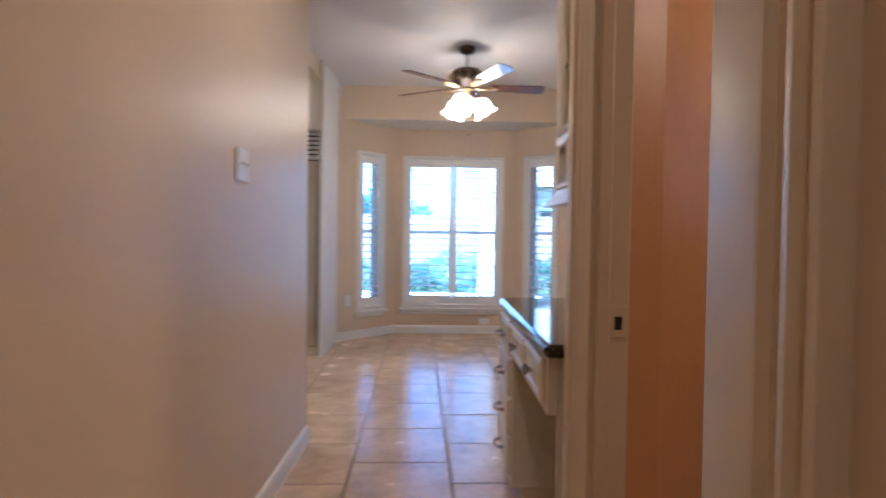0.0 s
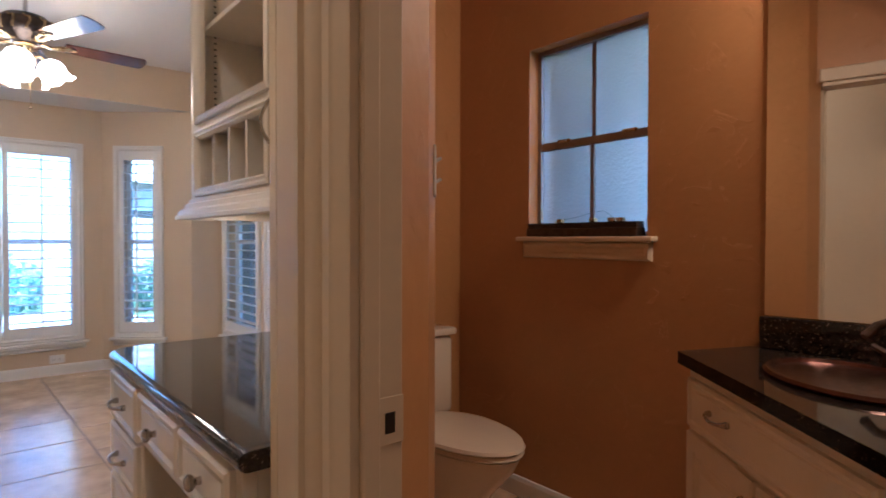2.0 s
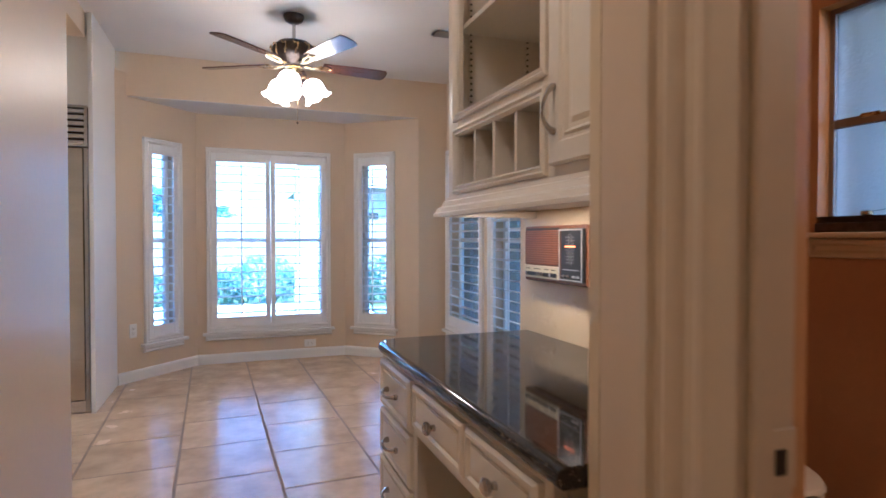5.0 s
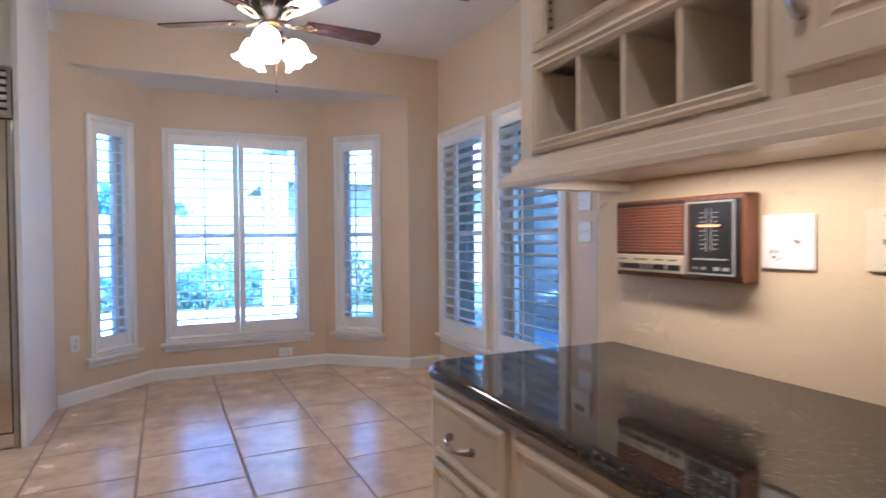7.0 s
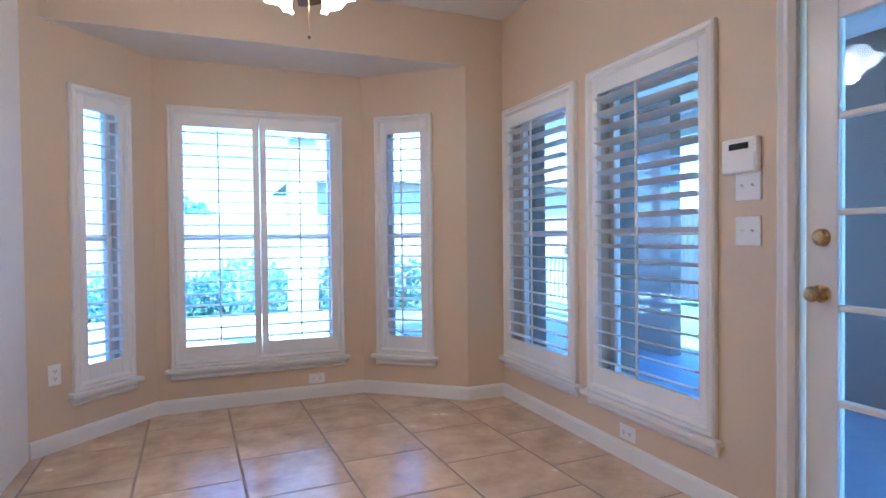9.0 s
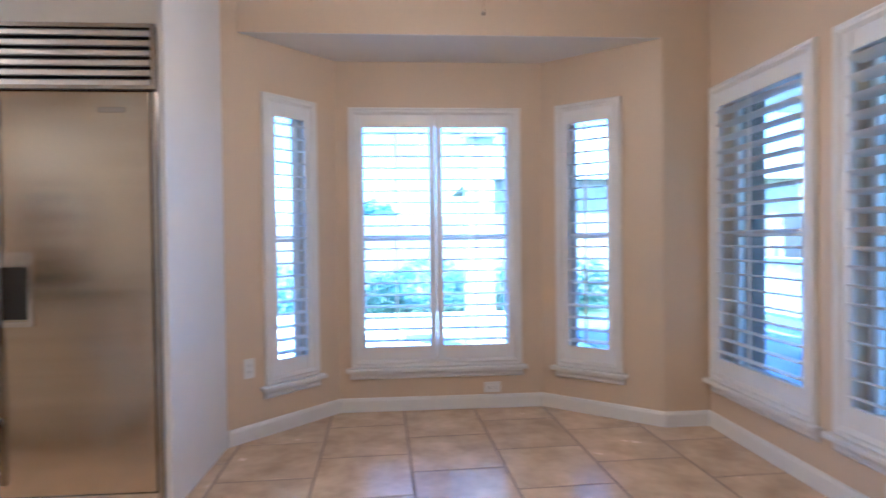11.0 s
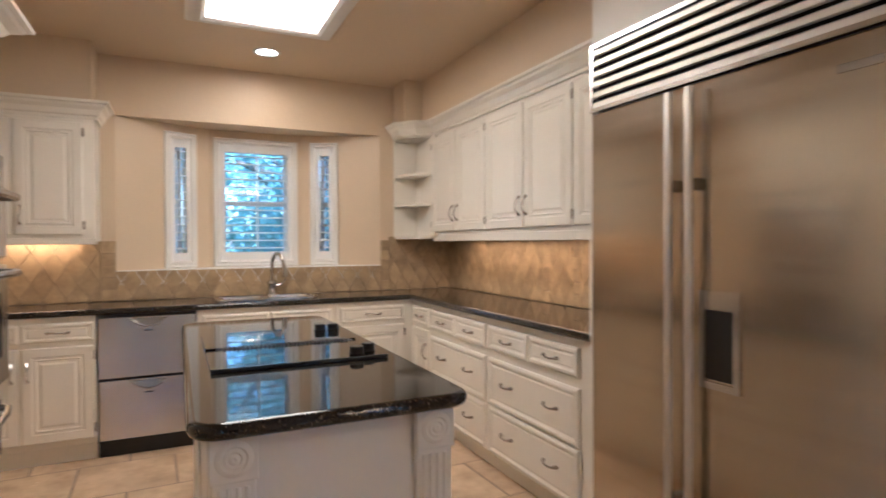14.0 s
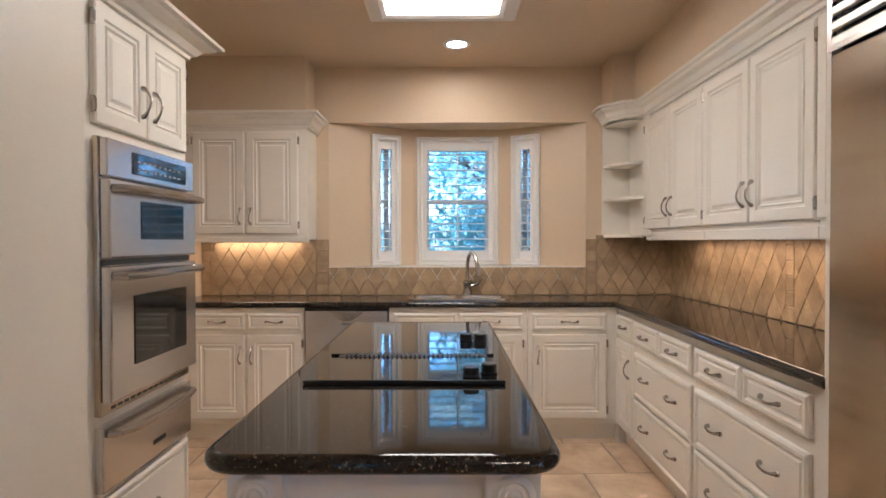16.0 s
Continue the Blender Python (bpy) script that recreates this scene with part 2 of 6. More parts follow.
def leaf_material(name, c):
    m = material(name, c, 0.5, spread=0.35, scale=4, fine=40, bump=0.05)
    b = m.node_tree.nodes["Principled BSDF"]
    nt = m.node_tree
    tr = nt.nodes.new("ShaderNodeBsdfTranslucent")
    tr.inputs["Color"].default_value = rgb([min(1.0, 2.6 * v) for v in c])
    mx = nt.nodes.new("ShaderNodeMixShader")
    mx.inputs[0].default_value = 0.5
    nt.links.new(b.outputs[0], mx.inputs[1])
    nt.links.new(tr.outputs[0], mx.inputs[2])
    nt.links.new(mx.outputs[0], nt.nodes["Material Output"].inputs["Surface"])
    return m


# grey siding in shade: the dark warm colour offsets the blue skylight
M_SIDING = material("shade_brown_siding", (0.17, 0.135, 0.105), 0.7, spread=0.08, scale=2, fine=40, bump=0.1)
# brick toned dark for window reveals that lie in shade
M_PIERBRICK = material("shade_toned_brick", (0.20, 0.17, 0.15), 0.85, spread=0.3, scale=9, fine=70, bump=0.4)

M_LEAF = leaf_material("green_leaves", (0.115, 0.18, 0.16))
M_LEAF2 = leaf_material("pale_green_leaves", (0.14, 0.21, 0.20))
M_HEDGE = leaf_material("dark_hedge_leaves", (0.075, 0.12, 0.085))

# ---- mesh helpers ----
def empty(name, m=None):
    o = new(name)
    o.empty_display_size = 0.1
    if m is not None:
        o.matrix_world = m
    return o


def mesh_of(bm, mat, name, smooth=False):
    me = bpy.data.meshes.new(name)
    bmesh.ops.recalc_face_normals(bm, faces=bm.faces)
    bm.to_mesh(me)
    bm.free()
    me.materials.append(mat)
    if smooth:
        for p in me.polygons:
            p.use_smooth = True
        me.set_sharp_from_angle(angle=radians(35))
    return me


def part(name, bm, mat, parent=None, label="", m=None, smooth=False):
    """Links a bmesh as one mesh object, under parent if given; m is its pose in the parent's space."""
    o = new(name, mesh_of(bm, mat, name, smooth))
    if parent is not None:
        o.parent = parent
    if m is not None:
        o.matrix_basis = m
    if label:
        o["label"] = label
    return o


def share(name, me, parent, m):
    o = new(name, me)
    o.parent = parent
    o.matrix_basis = m
    return o


def box(bm, x0, x1, y0, y1, z0, z1, b=0.0, seg=1):
    m = Matrix.Translation(((x0 + x1) / 2, (y0 + y1) / 2, (z0 + z1) / 2)) @ Matrix.Diagonal((abs(x1 - x0), abs(y1 - y0), abs(z1 - z0), 1))
    r = bmesh.ops.create_cube(bm, size=1, matrix=m)
    if b > 0:
        edges = {e for v in r["verts"] for e in v.link_edges}
        bmesh.ops.bevel(bm, geom=list(edges), offset=b, segments=seg, profile=0.5, affect='EDGES')
    return bm


def nb(x0, x1, y0, y1, z0, z1, b=0.0, seg=1):
    return box(bmesh.new(), x0, x1, y0, y1, z0, z1, b, seg)


def rings(bm, w, h, steps):
    """A moulded rectangular front in the plane y = 0 facing -y: steps are (inset, how far out)."""
    loops = []
    for inset, out in steps:
        loops.append([bm.verts.new((x, -out, z)) for x, z in ((inset, inset), (w - inset, inset), (w - inset, h - inset), (inset, h - inset))])
    for a, b in zip(loops, loops[1:]):
        for i in range(4):
            bm.faces.new((a[i], a[(i + 1) % 4], b[(i + 1) % 4], b[i]))
    bm.faces.new(loops[-1])
    bm.faces.new(loops[0][::-1])
    return bm


def tube(bm, pts, radii, seg=8, caps=True):
    pts = [Vector(p) for p in pts]
    if not isinstance(radii, (list, tuple)):
        radii = [radii] * len(pts)
    loops = []
    ref = None
    for i, p in enumerate(pts):
        d = (pts[min(i + 1, len(pts) - 1)] - pts[max(i - 1, 0)]).normalized()
        if ref is None:
            ref = Vector((0, 0, 1)) if abs(d.z) < 0.9 else Vector((1, 0, 0))
        a = d.cross(ref).normalized()
        b = d.cross(a).normalized()
        ref = a.cross(d).normalized()
        loops.append([bm.verts.new(p + (a * math.cos(t) + b * math.sin(t)) * radii[i]) for t in (2 * math.pi * k / seg for k in range(seg))])
    for la, lb in zip(loops, loops[1:]):
        for k in range(seg):
            bm.faces.new((la[k], la[(k + 1) % seg], lb[(k + 1) % seg], lb[k]))
    if caps:
        bm.faces.new(loops[0][::-1])
        bm.faces.new(loops[-1])
    return bm


def lathe(bm, profile, seg=24, cx=0.0, cy=0.0, m=None):
    """profile: (radius, z) from one end to the other."""
    start = len(bm.verts)
    loops = []
    for r, z in profile:
        loops.append([bm.verts.new((cx + r * math.cos(t), cy + r * math.sin(t), z)) for t in (2 * math.pi * k / seg for k in range(seg))])
    for la, lb in zip(loops, loops[1:]):
        for k in range(seg):
            bm.faces.new((la[k], la[(k + 1) % seg], lb[(k + 1) % seg], lb[k]))
    if profile[0][0] > 1e-4:
        bm.faces.new(loops[0][::-1])
    if profile[-1][0] > 1e-4:
        bm.faces.new(loops[-1])
    if m is not None:
        bm.verts.ensure_lookup_table()
        bmesh.ops.transform(bm, matrix=m, verts=bm.verts[start:])
    return bm


def sweep(bm, path, profile, closed=False):
    """Profile (out, up) carried along a path of (x, y, z) in a level plane; out is to the right of the way."""
    n = len(path)
    loops = []
    for i in range(n):
        p = Vector(path[i])
        a = Vector(path[i - 1]) if (i > 0 or closed) else None
        c = Vector(path[(i + 1) % n]) if (i < n - 1 or closed) else None
        d1 = (p - a).normalized() if a is not None else None
        d2 = (c - p).normalized() if c is not None else None
        if d1 is None:
            d1 = d2
        if d2 is None:
            d2 = d1
        n1, n2 = Vector((d1.y, -d1.x, 0)), Vector((d2.y, -d2.x, 0))
        k = n1 + n2
        k = k / max(0.2, k.dot(n1))
        loops.append([bm.verts.new(p + k * o + Vector((0, 0, u))) for o, u in profile])
    m = len(profile)
    pairs = list(zip(loops, loops[1:])) + ([(loops[-1], loops[0])] if closed else [])
    for la, lb in pairs:
        for k in range(m):
            bm.faces.new((la[k], la[(k + 1) % m], lb[(k + 1) % m], lb[k]))
    if not closed:
        bm.faces.new(loops[0][::-1])
        bm.faces.new(loops[-1])
    return bm


def frame_sweep(bm, w, h, profile, sides="ltrb"):
    """A picture-frame moulding round the rectangle 0..w by 0..h in the plane y = 0; profile is (inward, out)."""
    corners = [(0, 0, 1, 1), (0, h, 1, -1), (w, h, -1, -1), (w, 0, -1, 1)]
    loops = [[bm.verts.new((x + sx * i, -o, z + sz * i)) for i, o in profile] for x, z, sx, sz in corners]
    m = len(profile)
    for s, (a, b) in zip("ltrb", ((0, 1), (1, 2), (2, 3), (3, 0))):
        if s in sides:
            for k in range(m):
                bm.faces.new((loops[a][k], loops[a][(k + 1) % m], loops[b][(k + 1) % m], loops[b][k]))
    return bm


def plan_wall(name, p0, p1, z0, z1, thick, mat, holes=(), kind="structure"):
    """A wall from p0 to p1 whose room side is on the line; its thickness lies to the left of the way. holes: (u0, u1, za, zb)."""
    a, b = Vector((*p0, 0)), Vector((*p1, 0))
    length = (b - a).length
    us = sorted({0.0, length, *[h[0] for h in holes], *[h[1] for h in holes]})
    zs = sorted({z0, z1, *[h[2] for h in holes], *[h[3] for h in holes]})

    def solid(i, k):
        if i < 0 or k < 0 or i >= len(us) - 1 or k >= len(zs) - 1:
            return False
        u, z = (us[i] + us[i + 1]) / 2, (zs[k] + zs[k + 1]) / 2
        return not any(h[0] < u < h[1] and h[2] < z < h[3] for h in holes)

    bm = bmesh.new()

    def quad(c):
        bm.faces.new([bm.verts.new(q) for q in c])

    for i in range(len(us) - 1):
        for k in range(len(zs) - 1):
            if not solid(i, k):
                continue
            u, v, za, zb, t = us[i], us[i + 1], zs[k], zs[k + 1], thick
            quad([(u, 0, za), (v, 0, za), (v, 0, zb), (u, 0, zb)])
            quad([(u, t, za), (u, t, zb), (v, t, zb), (v, t, za)])
            if not solid(i - 1, k):
                quad([(u, 0, za), (u, 0, zb), (u, t, zb), (u, t, za)])
            if not solid(i + 1, k):
                quad([(v, 0, za), (v, t, za), (v, t, zb), (v, 0, zb)])
            if not solid(i, k - 1):
                quad([(u, 0, za), (u, t, za), (v, t, za), (v, 0, za)])
            if not solid(i, k + 1):
                quad([(u, 0, zb), (v, 0, zb), (v, t, zb), (u, t, zb)])
    bmesh.ops.remove_doubles(bm, verts=bm.verts, dist=1e-5)
    me = mesh_of(bm, mat, name)
    o = new(name, me)
    d = (b - a).normalized()
    o.matrix_world = Matrix.Translation(a) @ Matrix.Rotation(math.atan2(d.y, d.x), 4, 'Z')
    return tagged(o, kind=kind)


def prism(bm, poly, z0, z1):
    lo = [bm.verts.new((x, y, z0)) for x, y in poly]
    hi = [bm.verts.new((x, y, z1)) for x, y in poly]
    n = len(poly)
    for i in range(n):
        bm.faces.new((lo[i], lo[(i + 1) % n], hi[(i + 1) % n], hi[i]))
    bm.faces.new(hi)
    bm.faces.new(lo[::-1])
    return bm


def facing(x, y, z, deg):
    """Local -y looks along the compass angle deg (0: -y, 90: +x, 180: +y, 270: -x)."""
    return pose(x, y, z, 0, 0, deg)


# ---- structure ----
A, B, C, D, E_ = (-1.16, 5.95), (-0.56, 6.575), (0.862, 6.575), (1.5, 6.05), (1.795, 6.05)
H = 2.77
HK = 2.60
HB = 2.41
RX = 1.795
Z_SILL, Z_TOP = 0.305, 2.09


def window_hole(u0, u1, za=Z_SILL, zb=Z_TOP):
    return (u0 + 0.06, u1 - 0.06, za + 0.07, zb - 0.06)


def length2(p, q):
    return math.hypot(q[0] - p[0], q[1] - p[1])


WL_U, WC_U, WR_U = (0.285, 0.689), (0.085, 1.272), (0.115, 0.57)
plan_wall("wall_bay_left", A, B, 0, 2.6, 0.15, M_WALL, [window_hole(*WL_U)])
plan_wall("wall_bay_middle", B, C, 0, 2.6, 0.15, M_WALL, [window_hole(*WC_U)])
plan_wall("wall_bay_right", C, D, 0, 2.6, 0.15, M_WALL, [window_hole(*WR_U)])
plan_wall("wall_bay_return", D, E_, 0, HB, 0.15, M_WALL)
W4_U, W5_U, DOOR_U = (0.04, 0.93), (1.04, 1.93), (2.215, 3.14)
plan_wall("wall_east", E_, (RX, 2.73), 0, H, 0.15, M_WALL, [window_hole(*W4_U), window_hole(*W5_U), (DOOR_U[0] + 0.06, DOOR_U[1] - 0.06, -0.01, 2.06)])
bm = bmesh.new()
prism(bm, [(-1.16, 6.05), (RX, 6.05), (RX, 6.2), (-1.16, 6.2)], HB, H)
tagged(part("wall_bay_header", bm, M_WALL), kind="structure")
bm = bmesh.new()
prism(bm, [(-1.16, 6.053), (1.49, 6.053), (1.49, 6.2), (1.3, 6.8), (-1.3, 6.8), (-1.3, 6.2), (-1.16, 6.2)], HB - 0.003, HB + 0.1)
tagged(part("ceiling_bay", bm, M_CEIL), kind="structure")
bm = bmesh.new()
prism(bm, [(-1.2, -1.6), (2.2, -1.6), (2.2, 6.2), (-1.2, 6.2)], H, H + 0.1)
tagged(part("ceiling_breakfast", bm, M_CEIL), kind="structure")
LX0, LX1, LY0, LY1 = -3.98, -2.85, 3.76, 4.40
ceil_k = part("ceiling_kitchen", nb(-5.6, -1.2, 2.2, LY0, HK, HK + 0.25), M_WALL)
tagged(ceil_k, kind="structure")
for nm, q in (("ceiling_kitchen_north", (-5.6, -1.2, LY1, 6.0)), ("ceiling_kitchen_west", (-5.6, LX0, LY0, LY1)), ("ceiling_kitchen_east", (LX1, -1.2, LY0, LY1))):
    tagged(part(nm, nb(*q, HK, HK + 0.25), M_WALL), kind="structure")

# hall and powder room walls
plan_wall("wall_hall_west", (-0.77, -1.6), (-0.77, 2.98), 0, H, 0.12, M_WALL)
plan_wall("wall_hall_corner", (-0.77, 2.98), (-2.52, 2.98), 0, H, 0.12, M_PANEL)
plan_wall("wall_hall_south", (0.42, -1.6), (-0.9, -1.6), 0, H, 0.12, M_WALL)
PD0, PD1 = 0.485, 1.147
HX, HN = 0.30, 0.255
bm = bmesh.new()
prism(bm, [(HN, -1.6), (HX + 0.06, -1.6), (HX + 0.06, PD0 - 0.02), (HN, PD0 - 0.02)], 0, H)
prism(bm, [(HX, PD1 + 0.02), (HX + 0.06, PD1 + 0.02), (HX + 0.06, 1.405), (HX, 1.405)], 0, H)
prism(bm, [(HX, PD0 - 0.02), (HX + 0.06, PD0 - 0.02), (HX + 0.06, PD1 + 0.02), (HX, PD1 + 0.02)], 2.05, H)
tagged(part("wall_hall_east", bm, M_WALL), kind="structure")
bm = bmesh.new()
prism(bm, [(HX + 0.062, -1.6), (0.42, -1.6), (0.42, PD0 - 0.02), (HX + 0.062, PD0 - 0.02)], 0, H)
prism(bm, [(HX + 0.062, PD1 + 0.02), (0.38, PD1 + 0.002), (0.473, 1.199), (1.02, 1.852), (1.02, 2.0), (0.956, 2.0), (0.956, 1.90), (0.566, 1.405), (HX + 0.062, 1.405)], 0, H)
prism(bm, [(HX + 0.062, PD0 - 0.02), (0.42, PD0 - 0.02), (0.42, PD1 + 0.02), (HX + 0.062, PD1 + 0.02)], 2.05, H)
tagged(part("wall_powder_west", bm, M_POWDER), kind="structure")
bm = bmesh.new()
prism(bm, [(HX, 1.407), (0.562, 1.407), (0.95, 1.90), (0.868, 1.90), (0.868, 1.853), (0.536, 1.435), (HX, 1.435)], 0, H)
tagged(part("wall_desk_return", bm, M_PLASTER), kind="structure")
plan_wall("wall_desk_back", (0.87, 2.735), (0.87, 1.902), 0, H, 0.082, M_PLASTER)
plan_wall("wall_powder_inner", (1.02, 2.0), (1.02, 2.72), 0, H, 0.066, M_POWDER)
plan_wall("wall_powder_north", (0.955, 2.72), (2.1, 2.72), 0, H, 0.05, M_POWDER)
plan_wall("wall_breakfast_south", (RX + 0.15, 2.775), (0.955, 2.775), 0, H, -0.003, M_WALL)
PWX = 1.9
plan_wall("wall_powder_mirror", (PWX, 1.225), (2.029, 0.1), 0, H, 0.1, M_POWDER)
plan_wall("wall_powder_east", (PWX, 2.72), (PWX, 1.225), 0, H, 0.16, M_POWDER, [(2.72 - 2.235, 2.72 - 1.635, 1.237, 2.10)])
plan_wall("wall_powder_south", (PWX + 0.2, 0.18), (0.42, 0.18), 0, H, 0.1, M_POWDER)
plan_wall("ceiling_edge_wall", (-1.2, 6.0), (-1.2, -1.6), HK, H, 0.02, M_WALL)

# kitchen walls
KX = -4.97
KY0, KY1 = 2.29, 5.78
KB0, KB1, KBZ0, KBZ1 = 3.232, 5.131, 1.125, 2.193
plan_wall("wall_kitchen_west", (KX, KY0 - 0.1), (KX, KY1 + 0.1), 0, HK, 0.1, M_WALL, [(KB0 - KY0 + 0.1, KB1 - KY0 + 0.1, KBZ0, KBZ1)])
plan_wall("wall_kitchen_north", (KX - 0.1, KY1), (-2.39, KY1), 0, HK, 0.1, M_WALL)
plan_wall("wall_kitchen_south", (-2.5, KY0), (KX - 0.1, KY0), 0, HK, 0.1, M_WALL)
P0, P1, P2, P3 = (KX - 0.002, KB0), (-5.25, 3.838), (-5.25, 4.545), (KX - 0.002, KB1)
KL_U, KC_U, KR_U = (0.325, 0.56), (0.031, 0.672), (0.075, 0.304)


def kitchen_hole(u):
    return (u[0] + 0.045, u[1] - 0.045, 1.19, 2.07)


plan_wall("wall_kitchen_bay_left", P0, P1, KBZ0, KBZ1, 0.12, M_WALL, [kitchen_hole(KL_U)])
plan_wall("wall_kitchen_bay_middle", P1, P2, KBZ0, KBZ1, 0.12, M_WALL, [kitchen_hole(KC_U)])
plan_wall("wall_kitchen_bay_right", P2, P3, KBZ0, KBZ1, 0.12, M_WALL, [kitchen_hole(KR_U)])
bm = bmesh.new()
prism(bm, [(KX - 0.098, KB0 - 0.15), (-5.4, 3.7), (-5.4, 4.64), (KX - 0.098, KB1 + 0.15)], KBZ1, KBZ1 + 0.1)
tagged(part("ceiling_kitchen_bay", bm, M_WALL), kind="structure")
bm = bmesh.new()
prism(bm, [(KX + 0.012, KB0), (KX + 0.012, KB1), (-5.245, 4.545), (-5.245, 3.838)], KBZ0 - 0.1, KBZ0 + 0.004)
tagged(part("trim_kitchen_bay_ledge", bm, M_TRIM), kind="structure")
# soffits over the wall cabinets
bm = bmesh.new()
prism(bm, [(KX, KY0), (-4.70, KY0), (-4.70, 3.13), (KX, 3.13)], 2.2, HK)
tagged(part("wall_soffit_south", bm, M_WALL), kind="structure")
bm = bmesh.new()
prism(bm, [(KX, 5.25), (-4.70, 5.25), (-4.70, 5.40), (-2.39, 5.40), (-2.39, KY1), (KX, KY1)], 2.263, HK)
tagged(part("wall_soffit_north", bm, M_WALL), kind="structure")
# wall around the refrigerator niche
bm = bmesh.new()
prism(bm, [(-2.41, 5.21), (-1.16, 5.21), (-1.16, 5.95), (-2.41, 5.95)], 2.135, H)
tagged(part("wall_over_refrigerator", bm, M_CAB), kind="structure")
bm = bmesh.new()
prism(bm, [(-1.162, 5.19), (-1.135, 5.19), (-1.135, 6.0), (-1.162, 6.0)], 0, H)
tagged(part("wall_refrigerator_panel", bm, M_TRIM), kind="structure")
plan_wall("wall_niche_back", (-2.41, 5.86), (-1.16, 5.86), 0, H, 0.1, M_WALL)

# floor slab; the tiles are laid on it at the end of the file
bm = bmesh.new()
box(bm, -5.5, 2.1, -1.7, 6.7, -0.15, -0.0016)
floor = tagged(part("floor", bm, M_GROUT), kind="structure")

# skirting boards
BASE = [(0, 0), (0.014, 0), (0.014, 0.075), (0.008, 0.092), (0, 0.095)]


def baseboard(name, pts, mat=None):
    bm = bmesh.new()
    sweep(bm, [(x, y, 0) for x, y in pts], BASE)
    return tagged(part(name, bm, mat or M_TRIM), kind="structure")


baseboard("baseboard_bay", [(-1.135, 5.975), B, C, D, E_, (RX, 3.90)])
baseboard("baseboard_hall", [(-2.5, 2.98), (-0.77, 2.98), (-0.77, -1.6)][::-1])
baseboard("baseboard_powder", [(1.02, 1.9), (1.02, 2.72), (PWX, 2.72), (PWX, 1.26)])

# ---- shuttered windows ----
CASING = [(0, 0), (0, 0.022), (0.008, 0.03), (0.02, 0.026), (0.034, 0.032), (0.05, 0.018), (0.05, 0)]


def slat_mesh(w, chord=0.088, thick=0.011):
    bm = bmesh.new()
    prof = []
    for k in range(10):
        a = 2 * math.pi * k / 10
        prof.append((chord / 2 * math.cos(a), thick / 2 * math.sin(a)))
    loops = [[bm.verts.new((x, y, z)) for y, z in prof] for x in (0, w)]
    for k in range(10):
        bm.faces.new((loops[0][k], loops[0][(k + 1) % 10], loops[1][(k + 1) % 10], loops[1][k]))
    bm.faces.new(loops[0])
    bm.faces.new(loops[1][::-1])
    return mesh_of(bm, M_SHUT, "louver", smooth=True)


def shutter_window(name, m, w, za, zb, panels, tilt, depth=0.15, stile=0.045, top=0.085, bottom=0.095, sill=True, chord=0.088, pitch=0.081, rod=True, label=""):
    """m: the window's lower left corner on the wall's face, local -y into the room."""
    thing = empty(name, m)
    tagged(thing, label, "window", kind="structure")
    h = zb - za
    bm = bmesh.new()
    frame_sweep(bm, w, h, CASING)
    part("window_casing", bm, M_TRIM, thing)
    if sill:
        part("window_sill", nb(-0.035, w + 0.035, -0.055, -0.001, -0.028, -0.001, 0.006, 2), M_TRIM, thing)
        bm = bmesh.new()
        rings(bm, w + 0.02, 0.05, [(0, 0), (0, 0.014), (0.012, 0.022), (0.02, 0.016)])
        part("window_apron", bm, M_TRIM, thing, m=Matrix.Translation((-0.01, 0, -0.079)))
    c = 0.048
    gap = 0.004
    pw = (w - 2 * c - gap * (panels - 1)) / panels
    for i in range(panels):
        x0 = c + i * (pw + gap)
        pane = empty("shutter_panel", Matrix.Translation((x0, 0, c)))
        pane.parent = thing
        ph = h - 2 * c
        bm = bmesh.new()
        box(bm, 0, stile, -0.016, 0.012, 0, ph, 0.003)
        part("stile", bm, M_SHUT, pane)
        part("stile", nb(pw - stile, pw, -0.016, 0.012, 0, ph, 0.003), M_SHUT, pane)
        part("rail", nb(stile, pw - stile, -0.014, 0.010, 0, bottom, 0.002), M_SHUT, pane)
        part("rail", nb(stile, pw - stile, -0.014, 0.010, ph - top, ph, 0.002), M_SHUT, pane)
        lw = pw - 2 * stile - 0.004
        me = slat_mesh(lw, chord)
        room = ph - top - bottom
        n = max(3, round(room / pitch))
        for k in range(n):
            z = bottom + room * (k + 0.5) / n
            share("louver", me, pane, Matrix.Translation((stile + 0.002, 0, z)) @ Matrix.Rotation(radians(tilt + random.uniform(-1.2, 1.2)), 4, 'X'))
        if rod:
            part("tilt_rod", nb(pw / 2 - 0.006, pw / 2 + 0.006, -chord * 0.5 - 0.012, -chord * 0.5 - 0.001, bottom + 0.02, ph - top - 0.02, 0.002), M_SHUT, pane)
    # the sash behind the shutter
    g = 0.06
    part("sash_frame", frame_sweep(bmesh.new(), w - 2 * g, h - 0.13, [(0, -0.14), (0, -0.095), (0.035, -0.095), (0.035, -0.14)]), M_PORCHWHITE, thing, m=Matrix.Translation((g, 0, 0.07)))
    part("sash_rail", nb(g, w - g, 0.098, 0.135, h * 0.5 - 0.02, h * 0.5 + 0.02, 0.003), M_PORCHWHITE, thing)
    pane = part("pane", nb(g + 0.03, w - g - 0.03, 0.116, 0.12, 0.1, h - 0.09), M_GLASS, thing)
    pane.visible_shadow = False
    return thing


